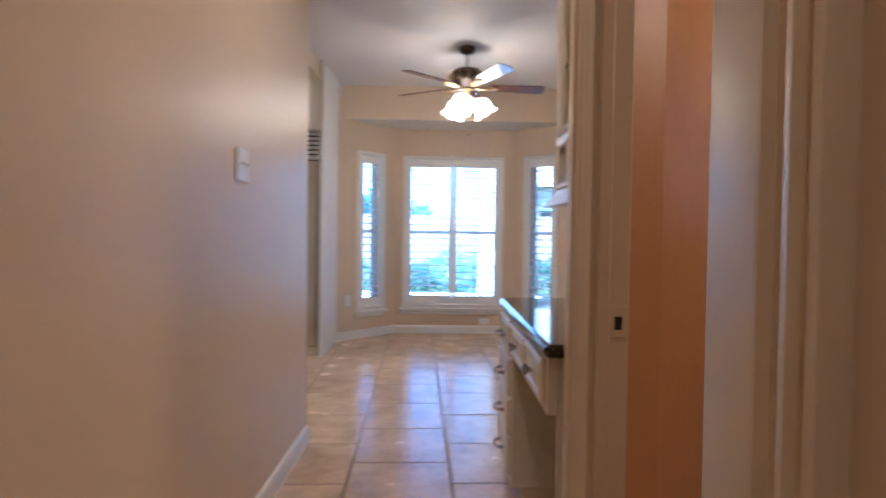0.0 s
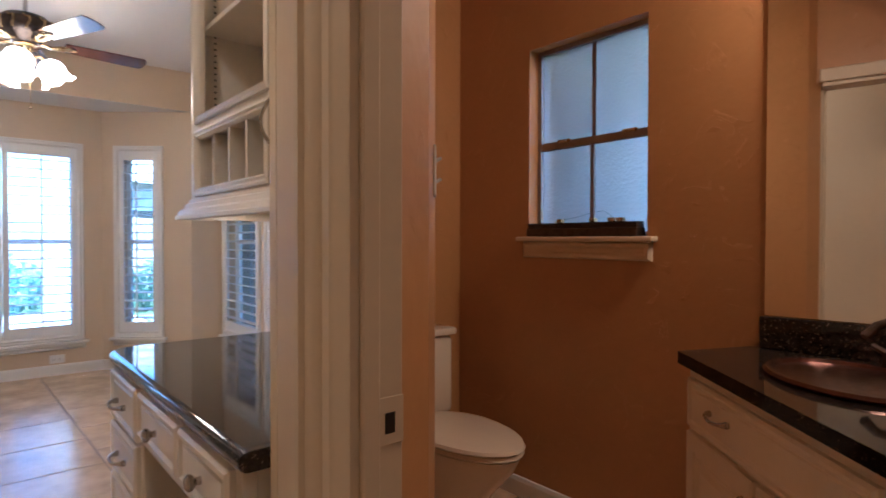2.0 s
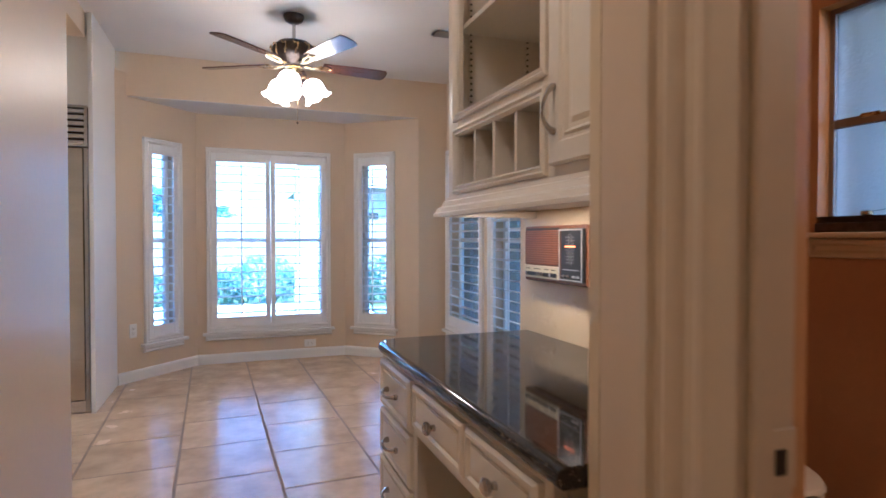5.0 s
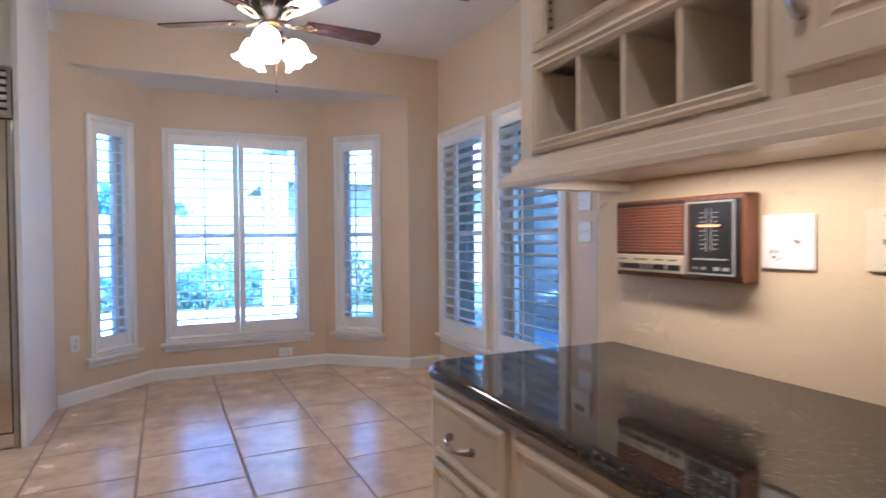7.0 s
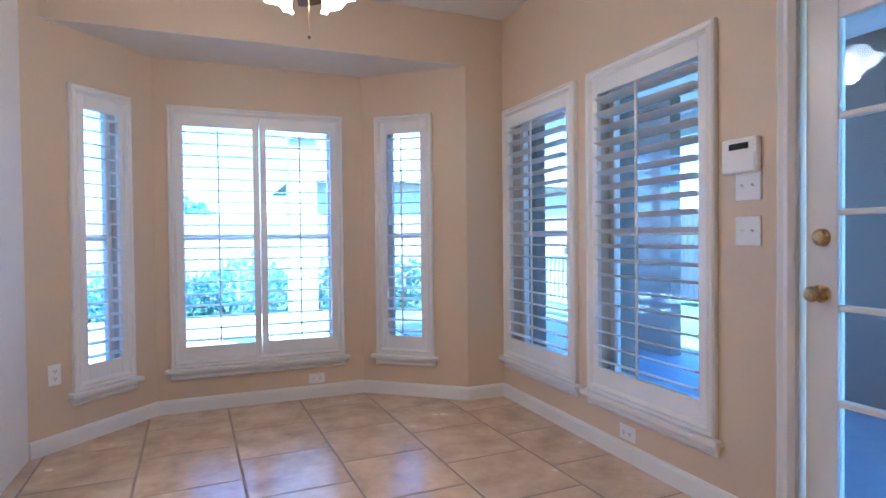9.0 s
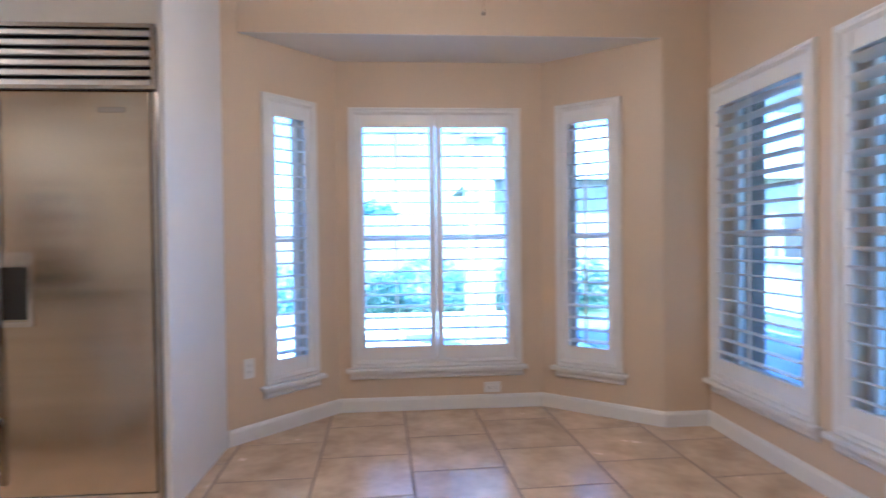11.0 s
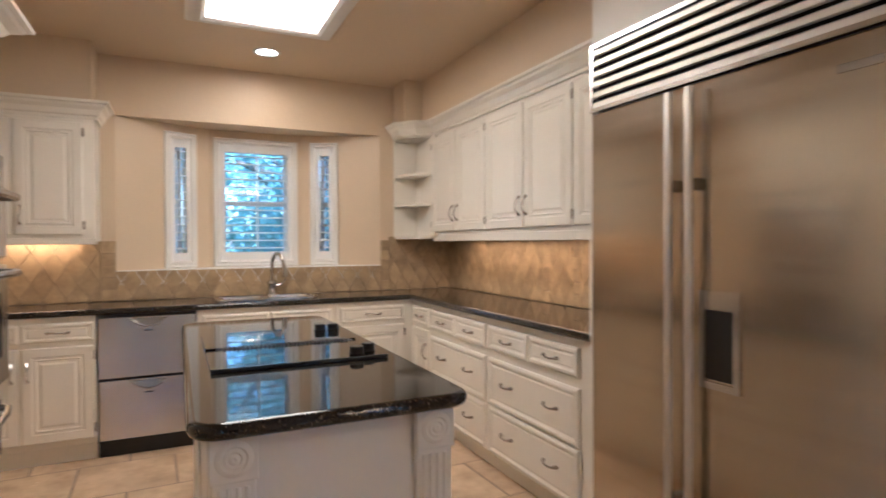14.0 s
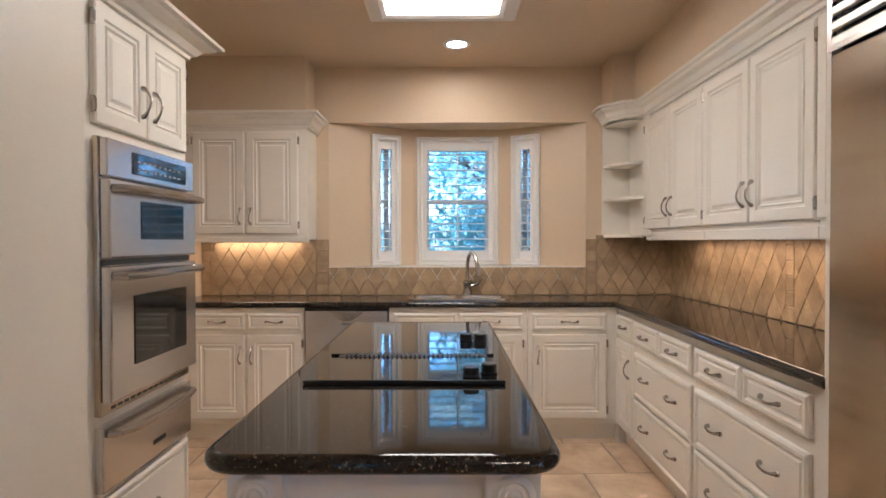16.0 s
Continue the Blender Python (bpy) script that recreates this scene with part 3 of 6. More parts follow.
def on_wall(p0, p1, u, z):
    d = Vector((p1[0] - p0[0], p1[1] - p0[1])).normalized()
    return Matrix.Translation((p0[0] + d.x * u, p0[1] + d.y * u, z)) @ Matrix.Rotation(math.atan2(d.y, d.x), 4, 'Z')


LAB = "white plantation shutters with open louvers in a white-cased window over a sill"
shutter_window("window_1", on_wall(A, B, WL_U[0], Z_SILL), WL_U[1] - WL_U[0], Z_SILL, Z_TOP, 1, 3, label="narrow " + LAB)
shutter_window("window_2", on_wall(B, C, WC_U[0], Z_SILL), WC_U[1] - WC_U[0], Z_SILL, Z_TOP, 2, 2, label="wide double " + LAB)
shutter_window("window_3", on_wall(C, D, WR_U[0], Z_SILL), WR_U[1] - WR_U[0], Z_SILL, Z_TOP, 1, 4, label="narrow " + LAB)
shutter_window("window_4", on_wall(E_, (RX, 2.7), W4_U[0], Z_SILL), W4_U[1] - W4_U[0], Z_SILL, Z_TOP, 1, -8, label=LAB)
shutter_window("window_5", on_wall(E_, (RX, 2.7), W5_U[0], Z_SILL), W5_U[1] - W5_U[0], Z_SILL, Z_TOP, 1, -14, label=LAB)
LABK = "white plantation shutters in a small cased window above the sink"
kz0, kz1 = KBZ0 + 0.006, 2.135
shutter_window("window_6", on_wall(P0, P1, KL_U[0], kz0), KL_U[1] - KL_U[0], kz0, kz1, 1, 6, 0.12, 0.028, 0.06, 0.065, False, 0.062, 0.058, False, LABK)
shutter_window("window_7", on_wall(P1, P2, KC_U[0], kz0), KC_U[1] - KC_U[0], kz0, kz1, 1, 3, 0.12, 0.03, 0.06, 0.065, False, 0.062, 0.058, True, LABK)
shutter_window("window_8", on_wall(P2, P3, KR_U[0], kz0), KR_U[1] - KR_U[0], kz0, kz1, 1, 8, 0.12, 0.028, 0.06, 0.065, False, 0.062, 0.058, False, LABK)


# ---- glazed back door ----
def back_door():
    w = DOOR_U[1] - DOOR_U[0]
    thing = empty("door_1", on_wall(E_, (RX, 2.7), DOOR_U[0], 0))
    tagged(thing, "white painted back door with fifteen glass panes and brass knobs", "door", kind="structure")
    bm = bmesh.new()
    frame_sweep(bm, w, 2.12, [(0, 0), (0, 0.02), (0.01, 0.03), (0.03, 0.024), (0.05, 0.03), (0.072, 0.016), (0.072, 0)], "ltr")
    part("door_casing", bm, M_TRIM, thing)
    x0, x1 = 0.085, w - 0.085
    leaf = empty("door_leaf", Matrix.Translation((x0, 0.02, 0.008)))
    leaf.parent = thing
    lw, lh = x1 - x0, 2.03
    part("stile", nb(0, 0.115, 0, 0.042, 0, lh, 0.003), M_TRIM, leaf)
    part("stile", nb(lw - 0.115, lw, 0, 0.042, 0, lh, 0.003), M_TRIM, leaf)
    part("rail", nb(0.115, lw - 0.115, 0.001, 0.041, 0, 0.24, 0.003), M_TRIM, leaf)
    part("rail", nb(0.115, lw - 0.115, 0.001, 0.041, lh - 0.12, lh, 0.003), M_TRIM, leaf)
    gz0, gz1, gx0, gx1 = 0.24, lh - 0.12, 0.115, lw - 0.115
    for k in range(1, 3):
        x = gx0 + (gx1 - gx0) * k / 3
        part("muntin", nb(x - 0.011, x + 0.011, 0.004, 0.038, gz0, gz1, 0.004), M_TRIM, leaf)
    for k in range(1, 5):
        z = gz0 + (gz1 - gz0) * k / 5
        part("muntin", nb(gx0, gx1, 0.003, 0.039, z - 0.011, z + 0.011, 0.004), M_TRIM, leaf)
    p = part("pane", nb(gx0, gx1, 0.019, 0.023, gz0, gz1), M_GLASS, leaf)
    p.visible_shadow = False
    for z, r in ((0.955, 0.03), (1.155, 0.03)):
        bm = bmesh.new()
        lathe(bm, [(0.001, 0), (r * 1.05, 0), (r * 1.1, 0.006), (r * 0.7, 0.012), (r * 0.4, 0.02), (r * 0.4, 0.035), (r * 0.85, 0.045), (r * 0.95, 0.058), (r * 0.6, 0.07), (0.001, 0.072)] if z < 1 else
              [(0.001, 0), (r * 1.05, 0), (r * 1.0, 0.012), (r * 0.7, 0.02), (0.001, 0.021)], 20, m=pose(0.06, 0, z, 90, 0, 0))
        part("door_knob" if z < 1 else "deadbolt", bm, M_BRASS, leaf, "antique brass", smooth=True)
    return thing


back_door()


# ---- powder room doorway, seen from the hall ----
def doorway():
    thing = empty("door_2", pose(HX, PD1 + 0.005, 0, 0, 0, 0))
    tagged(thing, "cream painted door frame with fluted casing and brass strike plate", "door frame", kind="structure")
    J = [(0, 0.0), (0.0, 0.012), (0.006, 0.015), (0.035, 0.016), (0.042, 0.021), (0.052, 0.021), (0.062, 0.013), (0.078, 0.013), (0.088, 0.022), (0.1, 0.024), (0.112, 0.016), (0.124, 0.018), (0.13, 0.026), (0.142, 0.026), (0.145, 0.02), (0.145, 0.0)]
    # far and near casing on the hall side
    NEAR = [(0, 0.0), (0.0, 0.012), (0.006, 0.016), (0.085, 0.017)] + [(0.06 + d, o) for d, o in J[4:]]
    for side, y, x, prof in ((1, -0.012, 0.0, J), (-1, -(PD1 - PD0) - 0.0, HN - HX, NEAR)):
        bm = bmesh.new()
        lo = [bm.verts.new((x - o, y + side * d, 0)) for d, o in prof]
        hi = [bm.verts.new((x - o, y + side * d, 2.05)) for d, o in prof]
        n = len(prof)
        for k in range(n):
            bm.faces.new((lo[k], lo[(k + 1) % n], hi[(k + 1) % n], hi[k]))
        bm.faces.new(hi)
        part("door_casing", bm, M_HALLTRIM, thing, smooth=True)
    part("door_casing", nb(-0.02, 0, -(PD1 - PD0) - 0.145, 0.133, 2.051, 2.19, 0.005), M_HALLTRIM, thing)
    # jambs with stop
    for y0, y1, st in ((-0.011, 0.013, -1), (-(PD1 - PD0) - 0.02, -(PD1 - PD0) + 0.001, 1)):
        bm = bmesh.new()
        box(bm, -0.002 if st < 0 else HN - HX - 0.002, 0.078 if st < 0 else 0.124, y0, y1, 0, 2.05, 0.002)
        part("jamb", bm, M_HALLTRIM, thing)
        ys = y0 if st < 0 else y1
        part("door_stop", nb(0.002, 0.032, min(ys, ys + st * 0.012), max(ys, ys + st * 0.012), 0, 2.04, 0.003), M_HALLTRIM, thing)
    part("jamb", nb(-0.001, 0.124, -(PD1 - PD0), -0.011, 2.03, 2.049, 0.002), M_HALLTRIM, thing)
    sp = part("strike_plate", nb(0.036, 0.078, -0.0135, -0.0112, 0.925, 0.995, 0.0008), M_HALLTRIM, thing, "painted strike plate")
    bm = nb(0.045, 0.062, -0.0145, -0.0125, 0.942, 0.972)
    part("latch_hole", bm, M_BLACK, sp)
    # casing on the powder room side
    part("inner_casing", nb(0.1205, 0.138, -(PD1 - PD0) - 0.07, -(PD1 - PD0), 0, 2.05, 0.005, 2), M_HALLTRIM, thing)
    part("inner_casing", nb(0.1205, 0.138, -(PD1 - PD0) - 0.07, 0.0, 2.051, 2.12, 0.005, 2), M_HALLTRIM, thing)
    hinge = empty("hinge", Matrix.Translation((0.06, -(PD1 - PD0) + 0.002, 1.02)))
    hinge.parent = thing
    part("hinge_leaf", nb(-0.04, 0.03, -0.001, 0.003, -0.05, 0.05, 0.002), M_HALLTRIM, hinge)
    for sx, sz in ((-0.025, 0.034), (-0.005, 0.0), (-0.025, -0.034)):
        part("screw", lathe(bmesh.new(), [(0.001, 0.003), (0.004, 0.003), (0.003, 0.005), (0.001, 0.005)], 8, m=pose(sx, 0.0, sz, -90, 0, 0)), M_NICKEL, hinge)


doorway()

# ---- cabinet parts ----
DOOR_STEPS = [(0, 0), (0, 0.015), (0.005, 0.02), (0.05, 0.02), (0.055, 0.014), (0.064, 0.013), (0.069, 0.018), (0.077, 0.010), (0.088, 0.010), (0.100, 0.016)]
DRAWER_STEPS = [(0, 0), (0, 0.013), (0.008, 0.02), (0.017, 0.02), (0.023, 0.013), (0.030, 0.012), (0.034, 0.016), (0.040, 0.016)]
WIDE_STEPS = [(0, 0), (0, 0.013), (0.010, 0.02), (0.022, 0.02), (0.030, 0.012), (0.037, 0.011), (0.044, 0.015), (0.05, 0.015)]
CROWN = [(0, 0), (0.010, 0), (0.012, 0.018), (0.022, 0.026), (0.036, 0.056), (0.058, 0.074), (0.064, 0.088), (0.078, 0.094), (0.08, 0.11), (0, 0.11)]


def pull_mesh(length=0.105, out=0.028, r=0.0048):
    bm = bmesh.new()
    n = 12
    pts, rad = [], []
    for k in range(n + 1):
        t = k / n
        pts.append(((t - 0.5) * length, -0.006 - out * math.sin(math.pi * t) ** 0.7, 0.004 * math.sin(2 * math.pi * t)))
        rad.append(r * (1.0 + 1.1 * abs(2 * t - 1) ** 6))
    tube(bm, pts, rad, 8)
    for s in (-1, 1):
        lathe(bm, [(0.001, -0.001), (0.0085, 0.0), (0.0095, 0.004), (0.006, 0.009), (0.001, 0.012)], 10, m=Matrix.Translation((s * length * 0.5, 0, 0)) @ pose(0, 0, 0, 90, 0, 0))
    return mesh_of(bm, M_NICKEL, "handle", smooth=True)


PULL = pull_mesh()
HINGE = mesh_of(box(nb(-0.006, 0.006, -0.012, 0.002, -0.026, 0.026, 0.002), -0.004, 0.004, -0.016, -0.01, -0.02, 0.02, 0.002), M_NICKEL, "hinge")


def front(name, parent, x, z, w, h, steps, mat, pulls=(), hinges=None, y=0.0):
    bm = bmesh.new()
    rings(bm, w, h, steps)
    o = part(name, bm, mat, parent, m=Matrix.Translation((x, y, z)))
    for px, pz, upright in pulls:
        h_o = share("handle", PULL, o, Matrix.Translation((px, -0.019, pz)) @ (Matrix.Rotation(radians(90), 4, 'Y') if upright else Matrix.Identity(4)))
        h_o["label"] = "satin nickel bow handle"
    if hinges:
        for hz in (0.06, h - 0.06):
            share("hinge", HINGE, o, Matrix.Translation((-0.004 if hinges == "l" else w + 0.004, -0.008, hz)))
    return o


def cabinet(name, m, w, depth, z0, z1, mat, label, group="", toe=0.0, category="cabinet"):
    thing = empty(name, m)
    tagged(thing, label, category, group)
    part("body", nb(0, w, 0.0, depth, z0 + toe, z1, 0.002), mat, thing)
    if toe:
        part("toe_kick", nb(0.003, w - 0.003, 0.05, depth - 0.01, z0, z0 + toe + 0.001), mat, thing)
    return thing


ZT = 0.882      # underside of the worktops
FX = -4.49      # front of the cabinets under the window
FY = 5.225      # front of the drawer cabinets
GB = "base cabinets of the kitchen"

# cabinets under the window, fronts looking into the room
def m90(y):
    return pose(FX, y, 0, 0, 0, 90)


c = cabinet("base_cabinet", m90(2.31), 0.853, 0.47, 0, ZT, M_CAB, "cream white two-door base cabinet with two drawers under granite", GB, 0.11)
for k in range(2):
    front("drawer", c, 0.105 + k * 0.375, 0.735, 0.36, 0.11, DRAWER_STEPS, M_CAB, [(0.18, 0.055, False)])
    front("door", c, 0.105 + k * 0.375, 0.15, 0.36, 0.555, DOOR_STEPS, M_CAB, [((0.33 if k == 0 else 0.03), 0.42, True)], "l" if k == 0 else "r")
dw = empty("dishwasher", m90(3.168))
tagged(dw, "stainless steel drawer dishwasher built in under the worktop", "dishwasher")
part("body", nb(0, 0.552, 0.0, 0.47, 0.1, ZT - 0.003), M_BLACK, dw)
part("toe_kick", nb(0, 0.55, 0.04, 0.46, 0, 0.1), M_BLACK, dw)
for z0, z1 in ((0.115, 0.478), (0.492, 0.862)):
    d = part("drawer_front", nb(0.006, 0.546, -0.022, -0.001, z0, z1, 0.004, 2), M_STEEL_H, dw, "brushed stainless front")
    bm = bmesh.new()
    n = 14
    top = [bm.verts.new((0.276 + 0.11 * (2 * k / n - 1), -0.026, z1 - 0.012)) for k in range(n + 1)]
    low = [bm.verts.new((0.276 + 0.10 * (2 * k / n - 1), -0.034, z1 - 0.016 - 0.04 * math.sin(math.pi * k / n))) for k in range(n + 1)]
    bk = [bm.verts.new((0.276 + 0.10 * (2 * k / n - 1), -0.0225, z1 - 0.018 - 0.05 * math.sin(math.pi * k / n))) for k in range(n + 1)]
    for k in range(n):
        bm.faces.new((top[k], top[k + 1], low[k + 1], low[k]))
        bm.faces.new((low[k], low[k + 1], bk[k + 1], bk[k]))
    part("pocket_handle", bm, M_NICKEL, d)
    part("badge", nb(0.25, 0.30, -0.0235, -0.0222, z1 - 0.09, z1 - 0.082), M_BLACK, d)
c = cabinet("sink_cabinet", m90(3.724), 0.905, 0.47, 0, 0.66, M_CAB, "cream white sink base cabinet with two doors below the window", GB, 0.11)
part("face_frame", nb(0, 0.905, 0, 0.02, 0.661, ZT), M_CAB, c)
part("side_panel", nb(0, 0.018, 0.021, 0.47, 0.661, ZT), M_CAB, c)
part("side_panel", nb(0.887, 0.905, 0.021, 0.47, 0.661, ZT), M_CAB, c)
for k in range(2):
    front("drawer", c, 0.03 + k * 0.43, 0.735, 0.415, 0.11, DRAWER_STEPS, M_CAB, [(0.208, 0.055, False)] if k else [])
    front("door", c, 0.03 + k * 0.43, 0.15, 0.415, 0.555, DOOR_STEPS, M_CAB, [((0.385 if k == 0 else 0.03), 0.42, True)], "l" if k == 0 else "r")
c = cabinet("base_cabinet", m90(4.632), 0.593, 0.47, 0, ZT, M_CAB, "cream white one-door base cabinet with a drawer at the corner", GB, 0.11)
front("drawer", c, 0.03, 0.735, 0.485, 0.11, DRAWER_STEPS, M_CAB, [(0.243, 0.055, False)])
front("door", c, 0.03, 0.15, 0.485, 0.555, DOOR_STEPS, M_CAB, [(0.035, 0.42, True)], "r")

# drawer cabinets on the refrigerator's side
c = cabinet("base_cabinet", pose(-4.486, FY, 0), 0.345, 0.53, 0, ZT, M_CAB, "narrow cream white base cabinet with drawer and door in the corner", GB, 0.11)
part("toe_filler", nb(-0.06, 0.02, -0.001, 0.07, 0.0, 0.112), M_CAB, c)
front("drawer", c, 0.02, 0.715, 0.30, 0.125, DRAWER_STEPS, M_CAB, [(0.16, 0.062, False)])
front("door", c, 0.02, 0.135, 0.30, 0.55, DOOR_STEPS, M_CAB, [(0.265, 0.40, True)])
for x0, w in ((-4.139, 0.822), (-3.316, 0.88)):
    c = cabinet("drawer_cabinet", pose(x0, FY, 0), w, 0.53, 0, ZT, M_CAB, "cream white drawer cabinet with moulded fronts and nickel handles", GB, 0.11)
    a = (w - 0.06 - (0.04 if w > 0.85 else 0)) / 2
    for k in range(2):
        front("drawer", c, 0.01 + k * (a + 0.015), 0.705, a, 0.135, WIDE_STEPS, M_CAB, [(a / 2, 0.066, False)])
    for z in (0.395, 0.12):
        front("drawer", c, 0.01, z, 2 * a + 0.015, 0.262, WIDE_STEPS, M_CAB, [(0.2, 0.14, False), (2 * a - 0.185, 0.14, False)])


# ---- granite worktops ----
def fill_slab(bm, outer, holes, z0, z1):
    for z in (z0, z1):
        loops = []
        for poly in (outer, *holes):
            vs = [bm.verts.new((x, y, z)) for x, y in poly]
            loops += [bm.edges.new((vs[i], vs[(i + 1) % len(vs)])) for i in range(len(vs))]
        bmesh.ops.triangle_fill(bm, use_beauty=True, edges=loops)
    for poly in (outer, *holes):
        n = len(poly)
        for i in range(n):
            (xa, ya), (xb, yb) = poly[i], poly[(i + 1) % n]
            bm.faces.new([bm.verts.new(q) for q in ((xa, ya, z0), (xb, yb, z0), (xb, yb, z1), (xa, ya, z1))])
    bmesh.ops.remove_doubles(bm, verts=bm.verts, dist=1e-5)
    return bm


ZC = 0.92
NOSE = [(0.0, -0.038)] + [(0.019 * math.sin(math.pi * k / 8), -0.019 - 0.019 * math.cos(math.pi * k / 8)) for k in range(9)]


def rounded(x0, x1, y0, y1, r, n=6):
    pts = []
    for cx, cy, a0 in ((x1 - r, y1 - r, 0), (x0 + r, y1 - r, 90), (x0 + r, y0 + r, 180), (x1 - r, y0 + r, 270)):
        pts += [(cx + r * math.cos(radians(a0 + 90 * k / n)), cy + r * math.sin(radians(a0 + 90 * k / n))) for k in range(n + 1)]
    return pts


SX0, SX1, SY0, SY1 = -4.88, -4.53, 3.84, 4.53
CXF, CYF = -4.475, 5.20
bm = bmesh.new()
fill_slab(bm, [(KX + 0.015, KY0 + 0.003), (CXF, KY0 + 0.003), (CXF, CYF), (-2.405, CYF), (-2.405, KY1 - 0.015), (KX + 0.015, KY1 - 0.015)], [rounded(SX0 + 0.02, SX1 - 0.02, SY0 + 0.02, SY1 - 0.02, 0.05)], ZC - 0.038, ZC)
top = part("worktop", bm, M_GRANITE)
tagged(top, "polished black brown granite worktop in an L along two walls", "worktop")
bm = bmesh.new()
sweep(bm, [(-2.405, CYF, ZC), (CXF, CYF, ZC), (CXF, KY0 + 0.003, ZC)], [(-o, u) for o, u in NOSE][::-1])
part("bullnose_edge", bm, M_GRANITE, top, smooth=True)

# sink and tap
sink = empty("kitchen_sink", pose(0, 0, ZC))
tagged(sink, "double bowl stainless steel sink set into the granite worktop", "sink")
bm = bmesh.new()
fill_slab(bm, rounded(SX0, SX1, SY0, SY1, 0.06), [rounded(SX0 + 0.03, SX1 - 0.03, SY0 + 0.03, (SY0 + SY1) / 2 - 0.015, 0.05), rounded(SX0 + 0.03, SX1 - 0.03, (SY0 + SY1) / 2 + 0.015, SY1 - 0.03, 0.05)], 0.001, 0.012)
part("rim", bm, M_STEEL_H, sink)
for ya, yb in ((SY0 + 0.03, (SY0 + SY1) / 2 - 0.015), ((SY0 + SY1) / 2 + 0.015, SY1 - 0.03)):
    bm = bmesh.new()
    a, b = rounded(SX0 + 0.03, SX1 - 0.03, ya, yb, 0.05), rounded(SX0 + 0.05, SX1 - 0.05, ya + 0.02, yb - 0.02, 0.05)
    va, vb = [bm.verts.new((x, y, 0.004)) for x, y in a], [bm.verts.new((x, y, -0.19)) for x, y in b]
    for k in range(len(a)):
        bm.faces.new((va[k], va[(k + 1) % len(a)], vb[(k + 1) % len(a)], vb[k]))
    bm.faces.new(vb)
    part("bowl", bm, M_STEEL_H, sink, smooth=True)
tap = empty("kitchen_tap", pose(-4.915, 4.255, ZC, 0, 0, 12))
tagged(tap, "brushed nickel gooseneck kitchen tap with pull-down spray head", "tap")
part("base", lathe(bmesh.new(), [(0.001, 0), (0.038, 0), (0.036, 0.012), (0.03, 0.03), (0.028, 0.075), (0.034, 0.09), (0.03, 0.105), (0.016, 0.115), (0.001, 0.115)], 20), M_NICKEL, tap, smooth=True)
pts = [(0, 0, 0.10), (0, 0, 0.23)] + [(0.075 - 0.075 * math.cos(radians(a)), 0.03 * a / 180, 0.23 + 0.085 * math.sin(radians(a))) for a in range(15, 166, 15)] + [(0.155, 0.032, 0.225)]
part("neck", tube(bmesh.new(), pts, 0.0135, 10), M_NICKEL, tap, smooth=True)
part("spray_head", tube(bmesh.new(), [(0.153, 0.032, 0.235), (0.162, 0.035, 0.19), (0.170, 0.037, 0.145)], [0.015, 0.019, 0.022], 12), M_NICKEL, tap, smooth=True)
part("lever", tube(bmesh.new(), [(0.0, 0.025, 0.07), (0.01, 0.075, 0.085), (0.02, 0.10, 0.12)], [0.012, 0.009, 0.007], 8), M_NICKEL, tap, smooth=True)


# ---- wall cabinets ----
GW = "wall cabinets of the kitchen"
UZ0, UZ1 = 1.32, 2.10
ux = [-4.636, -4.215, -3.765, -3.31, -2.85, -2.405]
for x0, x1, doors in ((ux[0], ux[2], 2), (ux[2], ux[4], 2), (ux[4], ux[5], 1)):
    c = cabinet("wall_cabinet", pose(x0, 5.465, 0), x1 - x0 - 0.001, 0.31, UZ0 + 0.05, UZ1 + 0.07, M_CAB, "cream white wall cabinet with raised panel doors over the worktop", GW)
    part("light_rail", nb(0, x1 - x0 - 0.001, -0.004, 0.02, UZ0, UZ0 + 0.051, 0.003), M_CAB, c)
    dwid = (x1 - x0) / doors
    for k in range(doors):
        left_hinge = (k % 2 == 0)
        front("door", c, 0.006 + k * dwid, 1.395, dwid - 0.014, 0.735, DOOR_STEPS, M_CAB, [((dwid - 0.045) if left_hinge else 0.03, 0.13, True)], "l" if left_hinge else "r")
# corner shelf unit with quarter round shelves
shelf = empty("corner_shelf", pose(KX + 0.004, 5.448, 0))
tagged(shelf, "cream white open corner shelf with quarter-round shelves beside the window", "shelf", GW)
part("back_panel", nb(0, 0.016, -0.20, 0.0, UZ0 + 0.04, UZ1 + 0.07), M_CAB, shelf)
part("side_panel", nb(0.0, 0.41, 0.001, 0.017, UZ0 + 0.03, UZ1 + 0.07), M_CAB, shelf)
for z in (UZ0 + 0.02, 1.605, 1.845, UZ1 + 0.045):
    bm = bmesh.new()
    pts = [(0.016, 0.0)] + [(0.016 + 0.30 * math.sin(radians(a)), -0.19 * math.cos(radians(a))) for a in range(0, 91, 10)]
    prism(bm, pts, z, z + 0.02)
    part("shelf", bm, M_CAB, shelf)
c = cabinet("wall_cabinet", pose(-4.68, 2.30, 0, 0, 0, 90), 0.843, 0.285, UZ0 + 0.01, UZ1 + 0.02, M_CAB, "cream white two-door wall cabinet with crown moulding", GW)
part("light_rail", nb(-0.002, 0.852, -0.012, 0.02, UZ0 - 0.01, UZ0 + 0.03, 0.006, 2), M_CAB, c)
for k in range(2):
    front("door", c, 0.055 + k * 0.37, 1.37, 0.355, 0.70, DOOR_STEPS, M_CAB, [(0.325 if k == 0 else 0.03, 0.12, True)], "l" if k == 0 else "r")
